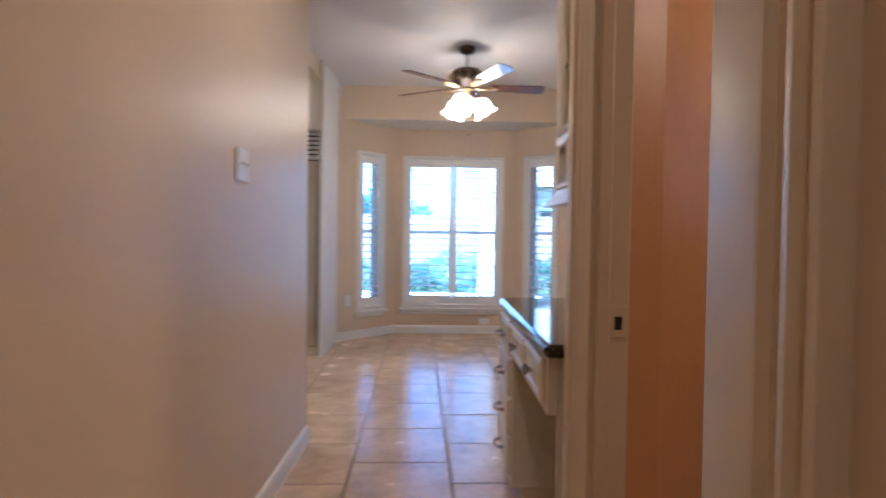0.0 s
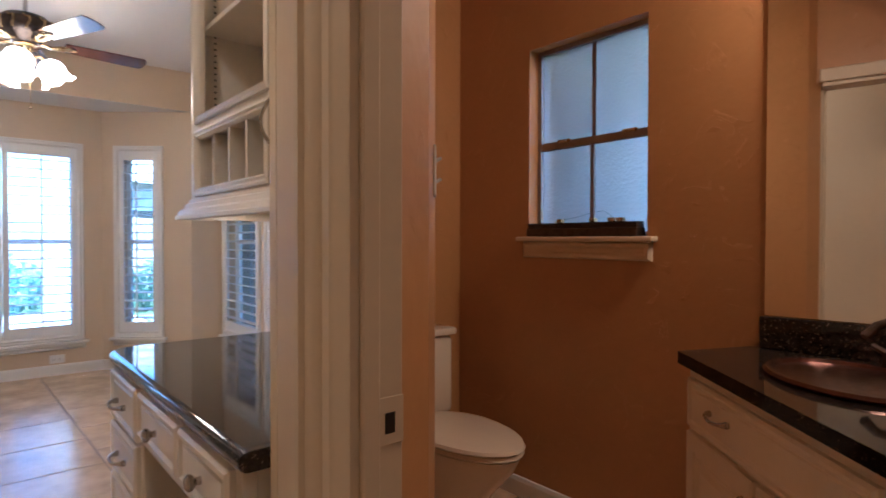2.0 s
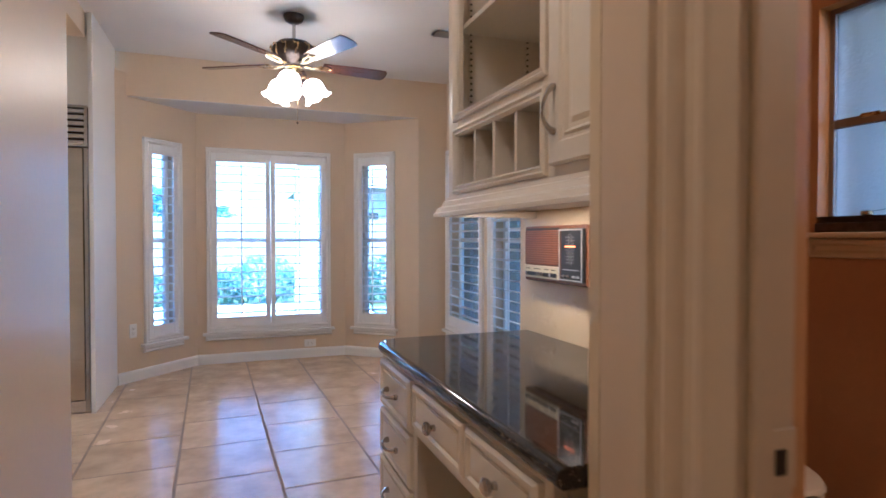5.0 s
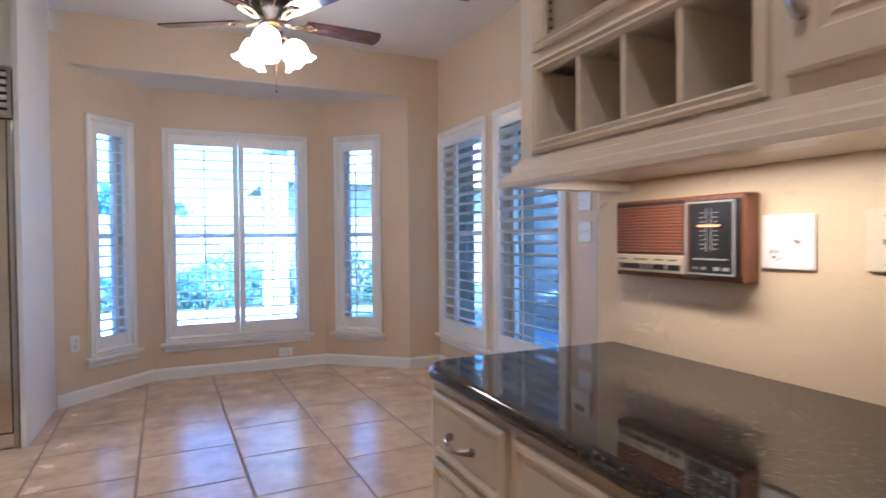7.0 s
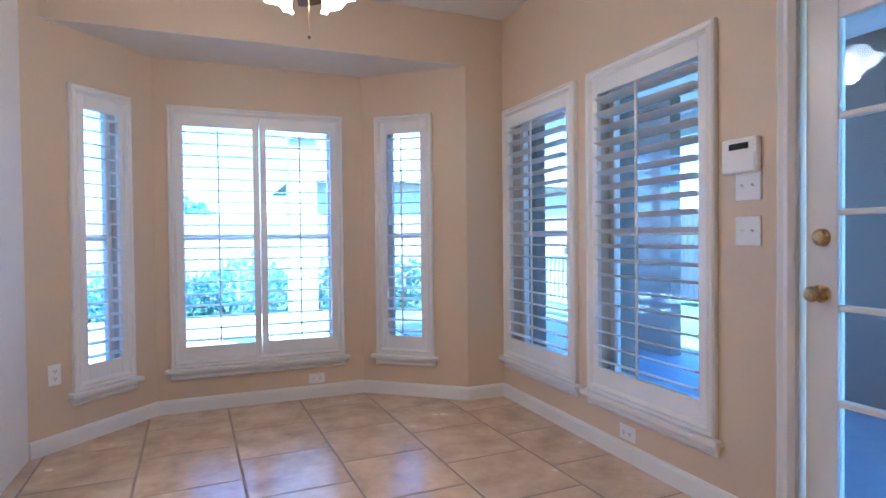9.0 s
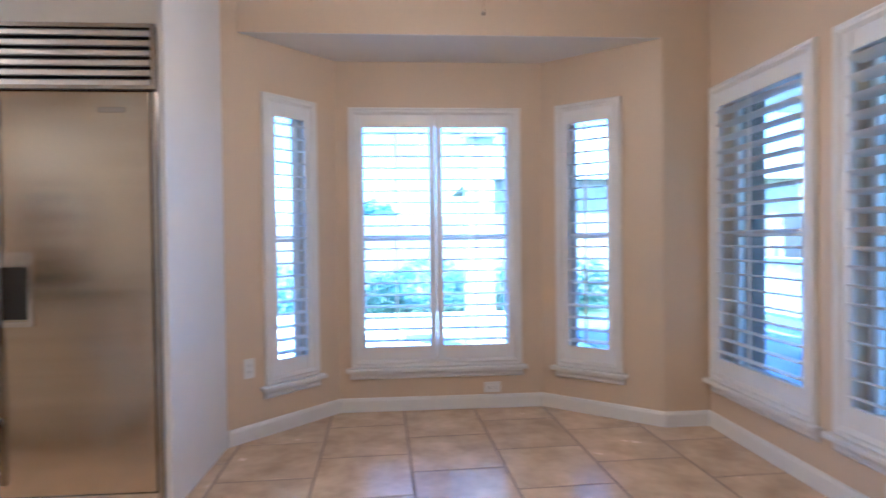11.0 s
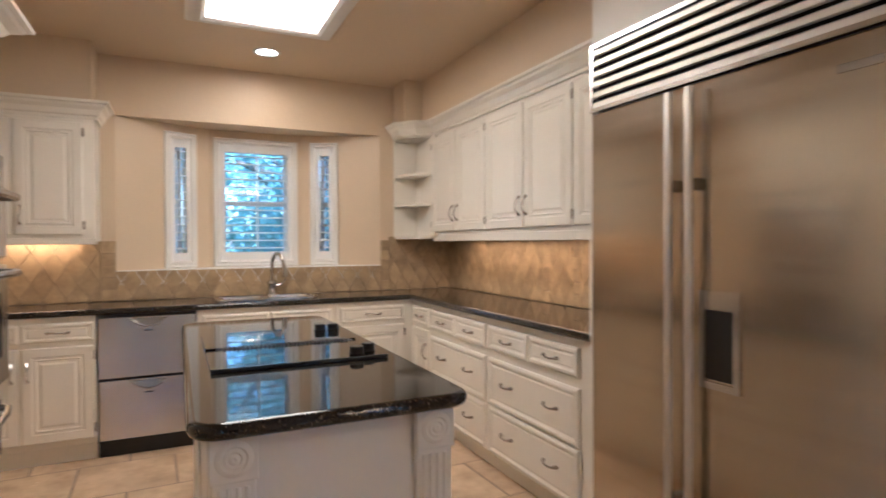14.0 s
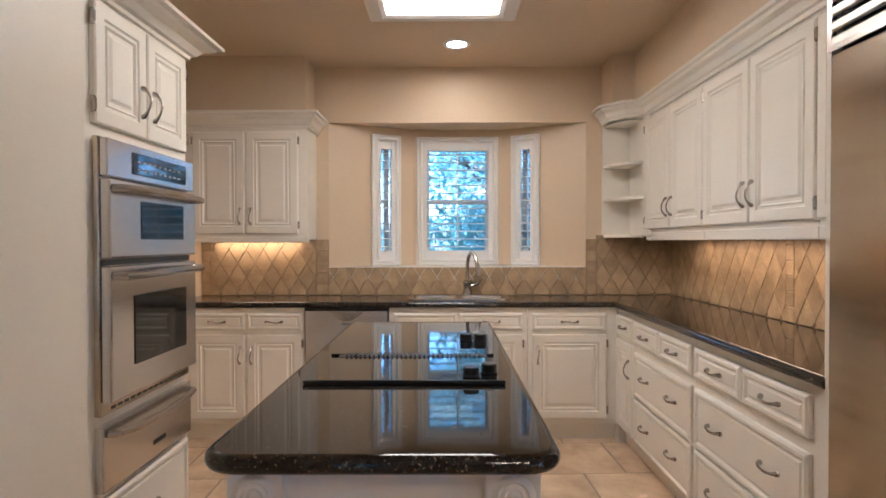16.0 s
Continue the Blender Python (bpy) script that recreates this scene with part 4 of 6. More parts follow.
# crown mouldings
bm = bmesh.new()
sweep(bm, [(KX + 0.02, 5.25, UZ1 + 0.055), (-4.78, 5.25, UZ1 + 0.055), (-4.67, 5.34, UZ1 + 0.055), (-4.62, 5.46, UZ1 + 0.055), (-2.41, 5.46, UZ1 + 0.055)], CROWN)
tagged(part("trim_crown_north", bm, M_CAB), "cream white crown moulding over the wall cabinets", "moulding", kind="structure")
bm = bmesh.new()
sweep(bm, [(-4.68, KY0 + 0.005, UZ1 - 0.005), (-4.68, 3.15, UZ1 - 0.005), (KX + 0.01, 3.15, UZ1 - 0.005)], CROWN)
tagged(part("trim_crown_south", bm, M_CAB), "cream white crown moulding over the wall cabinet", "moulding", kind="structure")

# ---- tall oven cabinet ----
TX0, TX1, TY = -2.52, -3.255, 2.955
tall = cabinet("oven_cabinet", pose(TX0, TY, 0, 0, 0, 180), TX0 - TX1, 0.66, 0, 2.13, M_CAB, "tall cream white cabinet holding a double wall oven", "", 0.1)
tw = TX0 - TX1
for k in range(2):
    front("door", tall, 0.068 + k * 0.325, 1.70, 0.313, 0.40, DOOR_STEPS, M_CAB, [(0.278 if k == 0 else 0.035, 0.13, True)], "l" if k == 0 else "r")
front("drawer", tall, 0.05, 0.15, tw - 0.08, 0.315, WIDE_STEPS, M_CAB, [((tw - 0.08) / 2, 0.17, False)])
bm = bmesh.new()
sweep(bm, [(TX0, KY0, 2.115), (TX0, TY, 2.115), (TX1, TY, 2.115), (TX1, KY0, 2.115)][::-1], [(-o * 1.6, u * 0.75) for o, u in CROWN])
tagged(part("trim_crown_oven", bm, M_CAB), "cream white crown moulding on the oven cabinet", "moulding", kind="structure")
oven = empty("double_wall_oven", pose(TX0 - 0.072, TY, 0, 0, 0, 180))
tagged(oven, "stainless steel double wall oven with black glass windows", "oven")
ow = 0.632
part("frame", nb(0, ow, -0.022, -0.001, 0.745, 1.66, 0.003), M_STEEL, oven)
pn = part("control_panel", nb(0.004, ow - 0.004, -0.05, -0.0225, 1.53, 1.655, 0.004), M_STEEL_H, oven)
part("display", nb(0.15, 0.55, -0.053, -0.0505, 1.552, 1.628, 0.003), M_OVENGLASS, pn, "black glass control display")
for r in range(2):
    for k in range(9):
        x = 0.18 + k * 0.037
        part("key", nb(x, x + 0.02, -0.0545, -0.0532, 1.568 + 0.027 * r, 1.576 + 0.027 * r), M_GREY, pn)


def oven_door(z0, z1, wz0, wz1, wx0, wx1):
    d = part("oven_door", nb(0.004, ow - 0.004, -0.058, -0.0225, z0, z1, 0.006, 2), M_STEEL_H, oven, "brushed stainless door")
    part("window", nb(wx0, wx1, -0.061, -0.0585, wz0, wz1, 0.002), M_OVENGLASS, d, "black glass window")
    part("handle", tube(bmesh.new(), [(0.02, -0.058, z1 - 0.03), (0.03, -0.095, z1 - 0.03), (0.09, -0.108, z1 - 0.03), (ow / 2, -0.112, z1 - 0.028), (ow - 0.09, -0.108, z1 - 0.03), (ow - 0.03, -0.095, z1 - 0.03), (ow - 0.02, -0.058, z1 - 0.03)], 0.014, 10), M_NICKEL, d, smooth=True)


oven_door(1.262, 1.522, 1.325, 1.46, 0.19, 0.51)
oven_door(0.79, 1.235, 0.89, 1.13, 0.14, 0.53)
# black strip drawn in place of the dark gap between the doors
part("trim_strip", nb(0.004, ow - 0.004, -0.03, -0.0225, 1.238, 1.259), M_BLACK, oven)
for k in range(14):
    part("vent_slot", nb(0.06 + k * 0.04, 0.085 + k * 0.04, -0.0235, -0.0222, 0.757, 0.767), M_BLACK, oven)
wd = empty("warming_drawer", pose(TX0 - 0.072, TY, 0, 0, 0, 180))
tagged(wd, "stainless steel warming drawer below the wall oven", "warming drawer")
part("drawer_front", nb(0, ow, -0.03, -0.001, 0.495, 0.712, 0.004, 2), M_STEEL_H, wd)
part("handle", tube(bmesh.new(), [(0.03, -0.03, 0.685), (0.04, -0.06, 0.682), (0.12, -0.072, 0.676), (ow / 2, -0.078, 0.672), (ow - 0.12, -0.072, 0.676), (ow - 0.04, -0.06, 0.682), (ow - 0.03, -0.03, 0.685)], 0.013, 10), M_NICKEL, wd, smooth=True)
part("badge", nb(ow / 2 - 0.0, ow / 2 + 0.09, -0.032, -0.0305, 0.545, 0.562), M_BLACK, wd)


# ---- refrigerator ----
fr = empty("refrigerator", pose(-2.388, 5.19, 0))
tagged(fr, "large built-in stainless steel side-by-side refrigerator with grille on top", "refrigerator")
fw = 1.222
part("body", nb(0, fw, 0.03, 0.64, 0.0, 2.125), M_STEEL, fr)
for k, (xa, xb) in enumerate(((0.012, 0.503), (0.513, fw - 0.03))):
    d = part("freezer_door" if k == 0 else "fridge_door", nb(xa, xb, -0.012, 0.029, 0.10, 1.835, 0.006, 2), M_STEEL, fr, "brushed stainless door")
    hx = xb - 0.05 if k == 0 else xa + 0.026
    part("handle", nb(hx - 0.014, hx + 0.014, -0.062, -0.044, 0.14, 1.82, 0.004), M_SLAT, d, "long vertical steel handle")
    for hz in (0.42, 1.5):
        part("handle_mount", nb(hx - 0.01, hx + 0.01, -0.045, -0.011, hz - 0.02, hz + 0.02, 0.003), M_NICKEL, d)
    if k == 1:
        p = part("dispenser", frame_sweep(bmesh.new(), 0.148, 0.318, [(0, 0), (0, 0.008), (0.022, 0.008), (0.022, 0.0), (0.022, -0.02)]), M_STEEL_H, d, m=Matrix.Translation((0.553, -0.012, 0.833)))
        part("recess", nb(0.02, 0.128, -0.003, 0.002, 0.03, 0.255), M_BLACK, p, "black dispenser recess")
        part("control_strip", nb(0.02, 0.128, -0.006, 0.001, 0.255, 0.30, 0.001), M_STEEL_H, p)
        part("badge", nb(0.98, 1.09, -0.0145, -0.0125, 1.745, 1.768, 0.001), M_NICKEL, d)
part("hinge_trim", nb(fw - 0.028, fw - 0.001, -0.006, 0.029, 0.02, 1.838, 0.003), M_NICKEL, fr)
gr = part("grille_frame", frame_sweep(bmesh.new(), fw - 0.004, 0.28, [(0, 0), (0, 0.014), (0.018, 0.014), (0.018, 0.0)]), M_STEEL_H, fr, m=Matrix.Translation((0.002, 0.0, 1.845)))
part("grille_back", nb(0.015, fw - 0.02, 0.022, 0.029, 1.85, 2.12), M_BLACK, fr)
bm = bmesh.new()
lo = [(-0.008, 0.0), (-0.015, 0.004), (-0.016, 0.022), (-0.010, 0.028), (0.004, 0.026), (0.002, 0.002)]
va, vb = [bm.verts.new((0.02, y, z)) for y, z in lo], [bm.verts.new((fw - 0.024, y, z)) for y, z in lo]
for k in range(6):
    bm.faces.new((va[k], va[(k + 1) % 6], vb[(k + 1) % 6], vb[k]))
SLAT = mesh_of(bm, M_SLAT, "grille_slat")
for k in range(6):
    share("grille_slat", SLAT, fr, Matrix.Translation((0, 0, 1.858 + k * 0.0425)))
part("kick_plate", nb(0.06, fw - 0.004, 0.0, 0.029, 0.015, 0.092, 0.003), M_STEEL_H, fr)
part("foot", nb(0.004, 0.055, 0.01, 0.029, 0.0, 0.09), M_BLACK, fr)
part("side_filler", nb(-0.02, -0.001, -0.0, 0.6, 0, 2.13), M_CAB, fr, "cream white filler strip")

# ---- island ----
isl = empty("kitchen_island", pose(-1.865, 3.675, 0))
tagged(isl, "white painted kitchen island with fluted corner posts and rosettes", "island")
iw, il = 0.60, 1.62
part("body", nb(-il + 0.02, -0.02, 0.02, iw - 0.02, 0.08, ZT), M_CAB, isl)
part("toe_kick", nb(-il + 0.06, -0.06, 0.06, iw - 0.06, 0, 0.081), M_CAB, isl)
for xa in (-0.10, -il):
    for ya in (0.0, iw - 0.10):
        post = part("corner_post", nb(xa, xa + 0.10, ya, ya + 0.10, 0.0, ZT, 0.004), M_CAB, isl)
        if xa > -1:
            part("rosette_block", nb(xa + 0.095, xa + 0.112, ya - 0.004, ya + 0.104, 0.77, ZT - 0.001, 0.003), M_CAB, post)
            bm = lathe(bmesh.new(), [(0.001, 0.018), (0.006, 0.02), (0.014, 0.016), (0.018, 0.019), (0.026, 0.016), (0.031, 0.019), (0.039, 0.016), (0.043, 0.012), (0.001, 0.012)], 24, m=Matrix.Translation((xa + 0.1, ya + 0.05, 0.825)) @ pose(0, 0, 0, 0, 90, 0))
            part("rosette", bm, M_CAB, post, smooth=True)
            for k in range(4):
                yy = ya + 0.02 + k * 0.02
                part("flute", tube(bmesh.new(), [(xa + 0.1, yy, 0.12), (xa + 0.1, yy, 0.755)], 0.006, 8), M_CAB, post, smooth=True)
for k in range(2):
    front("side_door", isl, -il + 0.12 + k * 0.70, 0.12, 0.66, 0.72, DOOR_STEPS, M_CAB, y=0.019)
    o = front("side_door", isl, 0, 0, 0.66, 0.72, DOOR_STEPS, M_CAB)
    o.matrix_basis = Matrix.Translation((-0.12 - k * 0.70, iw - 0.019, 0.12)) @ Matrix.Rotation(math.pi, 4, 'Z')
part("outlet_plate", nb(-0.75, -0.68, -0.008, -0.002, 0.55, 0.665, 0.002), M_PLATE, isl)
itop = empty("island_top", pose(0, 0, ZC))
tagged(itop, "polished black granite island top with rounded bullnose edge", "worktop")
r_out = rounded(-3.56, -1.82, 3.645, 4.30, 0.055)
part("slab", prism(bmesh.new(), r_out, -0.038, 0.0), M_GRANITE, itop)
bm = bmesh.new()
sweep(bm, [(x, y, 0) for x, y in r_out[::-1]], [(-o, u) for o, u in NOSE], closed=True)
part("bullnose_edge", bm, M_GRANITE, itop, smooth=True)

cook = empty("cooktop", pose(0, 0, ZC + 0.001))
tagged(cook, "black glass electric cooktop with downdraft vent and four knobs", "cooktop")
part("glass_panel", prism(bmesh.new(), rounded(-2.645, -2.335, 3.70, 4.26, 0.012, 3), 0.0, 0.009), M_BLACKGLASS, cook)
part("glass_panel", prism(bmesh.new(), rounded(-3.07, -2.71, 3.70, 4.26, 0.012, 3), 0.0, 0.009), M_BLACKGLASS, cook)
part("edge_strip", nb(-2.334, -2.324, 3.70, 4.26, 0.0, 0.012, 0.002), M_BLACK, cook)
vent = part("downdraft_vent", prism(bmesh.new(), rounded(-2.705, -2.65, 3.735, 4.235, 0.026, 5), 0.0, 0.010), M_BLACK, cook)
VS = mesh_of(nb(-0.024, 0.024, -0.003, 0.003, 0.0095, 0.016, 0.001), M_BLACK, "vent_bar")
for k in range(30):
    share("vent_bar", VS, vent, Matrix.Translation((-2.678, 3.765 + k * 0.0152, 0)))
for kx, ky in ((-2.965, 4.174), (-2.96, 4.228), (-2.385, 4.168), (-2.43, 4.222)):
    part("knob", lathe(bmesh.new(), [(0.001, 0.009), (0.025, 0.009), (0.026, 0.014), (0.0235, 0.017), (0.0235, 0.034), (0.021, 0.037), (0.001, 0.037)], 18, kx, ky), M_BLACK, cook, "black control knob", smooth=True)

# ---- kitchen ceiling fittings ----
cof = empty("ceiling_light_box", pose(0, 0, HK))
tagged(cof, "recessed fluorescent ceiling light box with white moulded frame, lit", "ceiling light")
bm = bmesh.new()
sweep(bm, [(x, y, 0) for x, y in ((LX0, LY0), (LX1, LY0), (LX1, LY1), (LX0, LY1))][::-1], [(0.006, 0.003), (0.006, -0.012), (-0.02, -0.022), (-0.05, -0.02), (-0.085, -0.012), (-0.1, 0.0), (-0.1, 0.004)][::-1], closed=True)
part("frame", bm, M_TRIM, cof)
part("diffuser", nb(LX0 + 0.004, LX1 - 0.004, LY0 + 0.004, LY1 - 0.004, 0.004, 0.012), M_DIFFUSER, cof, "glowing white diffuser panel")


def downlight(x, y, z):
    d = empty("recessed_downlight", pose(x, y, z))
    tagged(d, "round white recessed ceiling downlight, switched on", "downlight", "recessed downlights")
    part("trim_ring", lathe(bmesh.new(), [(0.065, 0.0), (0.066, -0.004), (0.088, -0.006), (0.092, -0.001), (0.092, 0.0)], 28), M_TRIM, d, smooth=True)
    part("bulb", lathe(bmesh.new(), [(0.001, -0.003), (0.04, -0.003), (0.062, -0.001), (0.064, 0.0)], 24), M_BULB, d, "glowing bulb face")


downlight(-4.48, 4.17, HK)
# unseen hall fittings, added only to carry the two fill lamps
for hy in (-0.9, 1.75):
    downlight(-0.25, hy, H)

# ---- writing desk ----
DX, DZ = 0.268, 0.85
desk = empty("writing_desk", pose(DX, 2.64, 0, 0, 0, -90))
tagged(desk, "cream painted built-in kneehole desk with drawers under granite", "desk")
part("carcass", nb(0, 0.40, 0, 0.56, 0.09, DZ - 0.04, 0.002), M_DESKCAB, desk)
part("toe_kick", nb(0.01, 0.39, 0.05, 0.55, 0, 0.091), M_DESKCAB, desk)
part("apron", nb(0.401, 1.15, 0.0, 0.03, 0.635, DZ - 0.04, 0.002), M_DESKCAB, desk)
part("end_panel", nb(1.13, 1.15, 0.031, 0.26, 0.0, DZ - 0.04), M_DESKCAB, desk)
part("modesty_panel", nb(0.401, 0.72, 0.555, 0.57, 0.0, DZ - 0.04), M_DESKCAB, desk)
for k in range(4):
    front("drawer", desk, 0.03, 0.638 - 0.168 * k, 0.345, 0.155, DRAWER_STEPS, M_DESKCAB, [(0.172, 0.075, False)])
for xa, w in ((0.41, 0.38), (0.805, 0.32)):
    d = front("pencil_drawer", desk, xa, 0.668, w, 0.125, DRAWER_STEPS, M_DESKCAB)
    part("knob", lathe(bmesh.new(), [(0.001, 0), (0.009, 0), (0.008, 0.01), (0.017, 0.018), (0.018, 0.026), (0.012, 0.031), (0.001, 0.032)], 16, m=Matrix.Translation((w / 2, -0.016, 0.057)) @ pose(0, 0, 0, 90, 0, 0)), M_NICKEL, d, "round nickel knob", smooth=True)
dtop = empty("worktop", pose(0, 0, DZ))
tagged(dtop, "polished black brown granite desk top with bullnose edge", "desk top")
poly = [(0.262, 1.439), (0.532, 1.439), (0.864, 1.856), (0.864, 2.665)] + [(0.262 + 0.07 - 0.07 * math.sin(radians(a)), 2.595 + 0.07 * math.cos(radians(a))) for a in range(0, 91, 15)]
part("slab", prism(bmesh.new(), poly, -0.038, 0.0), M_GRANITE, dtop)
edge = [(0.864, 2.665, 0)] + [(x, y, 0) for x, y in poly[4:]] + [(0.262, 1.439, 0)]
part("bullnose_edge", sweep(bmesh.new(), edge, NOSE), M_GRANITE, dtop, smooth=True)

# cabinet over the desk: pigeonholes, open shelves and a door
hx, hy = 0.505, 2.60
over = empty("desk_wall_cabinet", pose(hx, hy, -0.035, 0, 0, -90))
tagged(over, "cream painted wall cabinet with pigeonholes, open shelves and a door", "cabinet")
Z0, Z9 = 1.375, 2.50
cz0, cz1, cx0, cx1 = 1.435, 1.60, 0.095, 0.665
sz0 = 1.685
part("face_stile", nb(0, cx0, 0, 0.02, Z0, Z9, 0.002), M_DESKCAB, over)
part("face_stile", nb(cx1, 1.03, 0, 0.02, Z0, Z9, 0.002), M_DESKCAB, over)
part("face_rail", nb(cx0, cx1, 0, 0.02, Z0, cz0, 0.001), M_DESKCAB, over)
part("face_rail", nb(cx0, cx1, 0, 0.02, cz1, sz0, 0.001), M_DESKCAB, over)
part("side_panel", nb(0.001, 0.019, 0.0205, 0.378, Z0, Z9), M_DESKCAB, over)
part("back_panel", nb(0.019, 0.70, 0.364, 0.378, Z0, Z9), M_DESKCAB, over)
bm = prism(bmesh.new(), [(0.0, 0.0), (1.03, 0.0), (1.005, 0.09), (0.77, 0.378), (0.0, 0.378)], Z0 - 0.02, Z0)
part("bottom_panel", bm, M_DESKCAB, over)
part("shelf", nb(0.02, 0.70, 0.021, 0.363, cz1 + 0.03, cz1 + 0.05), M_DESKCAB, over)
part("shelf", nb(0.02, 0.70, 0.021, 0.363, cz0 - 0.012, cz0 - 0.002), M_DESKCAB, over)
part("partition", nb(cx1 + 0.005, cx1 + 0.023, 0.021, 0.363, Z0, Z9), M_DESKCAB, over)
for k in range(1, 4):
    x = cx0 + (cx1 - cx0) * k / 4
    part("divider", nb(x - 0.007, x + 0.007, -0.001, 0.362, cz0, cz1, 0.001), M_DESKCAB, over)
part("divider", nb(cx0 - 0.012, cx0 - 0.0, 0.021, 0.362, cz0, cz1), M_DESKCAB, over)
PROF = [(0, 0), (0, 0.010), (0.008, 0.014), (0.014, 0.008), (0.022, 0.012), (0.028, 0.003), (0.028, 0)]
part("moulding", frame_sweep(bmesh.new(), cx1 - cx0 + 0.06, cz1 - cz0 + 0.06, PROF), M_DESKCAB, over, m=Matrix.Translation((cx0 - 0.03, 0, cz0 - 0.03)))
part("moulding", frame_sweep(bmesh.new(), cx1 - cx0 + 0.06, 0.87, PROF), M_DESKCAB, over, m=Matrix.Translation((cx0 - 0.03, 0, sz0 - 0.03)))
part("shelf", nb(0.03, cx1 + 0.004, 0.03, 0.362, 1.985, 2.003, 0.002), M_DESKCAB, over)
for sy in (0.07, 0.30):
    for sx in (0.0195, cx1 - 0.001):
        st = part("shelf_standard", nb(sx, sx + 0.004, sy, sy + 0.016, sz0, Z9 - 0.01), M_DESKCAB, over)
        SL = mesh_of(nb(-0.0005, 0.0055, 0.004, 0.012, -0.003, 0.003), M_BLACK, "slot") if (sx < 0.1 and sy < 0.1) else SL
        for k in range(36):
            share("slot", SL, st, Matrix.Translation((sx if sx < 0.1 else sx - 0.001, sy, sz0 + 0.015 + k * 0.022)))
d = front("door", over, 0.725, 1.425, 0.285, 1.02, DOOR_STEPS, M_DESKCAB, [(0.03, 0.13, True)], "r")
bm = bmesh.new()
sweep(bm, [(0.0, 0.378, Z0 - 0.04), (0.0, 0.0, Z0 - 0.04), (1.03, 0.0, Z0 - 0.04)][::-1], [(0, 0.062), (-0.006, 0.062), (-0.008, 0.05), (-0.016, 0.046), (-0.02, 0.03), (-0.034, 0.022), (-0.038, 0.008), (-0.044, 0.004), (-0.044, -0.008), (0, -0.008)][::-1])
part("base_moulding", bm, M_DESKCAB, over)
part("under_light", nb(0.08, 0.72, 0.045, 0.105, Z0 - 0.036, Z0 - 0.021, 0.004), M_TRIM, over, "white under-cabinet light strip")

# ---- wall radio intercom ----
radio = empty("wall_radio", pose(0.87, 2.60, 1.057, 0, 0, -90))
tagged(radio, "vintage walnut radio intercom with slatted speaker grille on the wall", "radio")
rw, rh, rd = 0.408, 0.202, 0.05
part("case", nb(0, rw, -rd, -0.001, 0, rh, 0.004), M_RADIOWOOD, radio)
part("grille_back", nb(0.008, 0.243, -rd - 0.002, -rd - 0.0005, 0.062, rh - 0.008), M_BLACK, radio)
SLATR = mesh_of(nb(0.008, 0.243, -0.005, 0.0, 0, 0.0062, 0.0012), M_RADIOSLAT, "grille_slat")
for k in range(15):
    share("grille_slat", SLATR, radio, Matrix.Translation((0, -rd - 0.001, 0.064 + k * 0.0082)))
strip = part("control_strip", nb(0.008, 0.243, -rd - 0.006, -rd - 0.0005, 0.012, 0.058, 0.002), M_GOLD, radio, "champagne metal control strip")
part("slot_bar", nb(0.018, 0.235, -rd - 0.0075, -rd - 0.0062, 0.02, 0.034), M_BLACK, strip)
for x in (0.02, 0.10, 0.118, 0.136, 0.185):
    part("slider", nb(x, x + 0.013, -rd - 0.011, -rd - 0.0076, 0.021, 0.033, 0.001), M_NICKEL, strip)
for x, w in ((0.02, 0.03), (0.075, 0.05), (0.15, 0.03), (0.195, 0.03)):
    part("print_bar", nb(x, x + w, -rd - 0.0068, -rd - 0.0062, 0.044, 0.047), M_BLACK, strip)
dial = part("dial_panel", nb(0.262, 0.40, -rd - 0.008, -rd - 0.0005, 0.012, rh - 0.012, 0.003), M_BLACK, radio, "black dial panel")
part("bezel", frame_sweep(bmesh.new(), 0.136, rh - 0.03, [(0, 0), (0, 0.002), (0.004, 0.002), (0.004, 0)]), M_GREY, dial, m=Matrix.Translation((0.253, -rd - 0.008, 0.015)))
for k in range(9):
    for x in (0.295, 0.333):
        part("dial_mark", nb(x, x + 0.012, -rd - 0.0088, -rd - 0.0082, 0.075 + k * 0.0105, 0.0765 + k * 0.0105), M_GREY, dial)
part("dial_line", nb(0.3125, 0.314, -rd - 0.0089, -rd - 0.0082, 0.07, 0.17), M_GREY, dial)
part("dial_line", nb(0.326, 0.3275, -rd - 0.0089, -rd - 0.0082, 0.07, 0.17), M_GREY, dial)
part("pointer", nb(0.29, 0.35, -rd - 0.0095, -rd - 0.009, 0.128, 0.1315), M_AMBER, dial, "glowing amber pointer")
part("print_bar", nb(0.275, 0.37, -rd - 0.0088, -rd - 0.0082, 0.05, 0.0535), M_GREY, dial)
for x in (0.275, 0.30, 0.335, 0.36):
    part("button", nb(x, x + 0.016, -rd - 0.012, -rd - 0.0082, 0.026, 0.034, 0.001), M_GREY if x > 0.33 else M_NICKEL, dial)


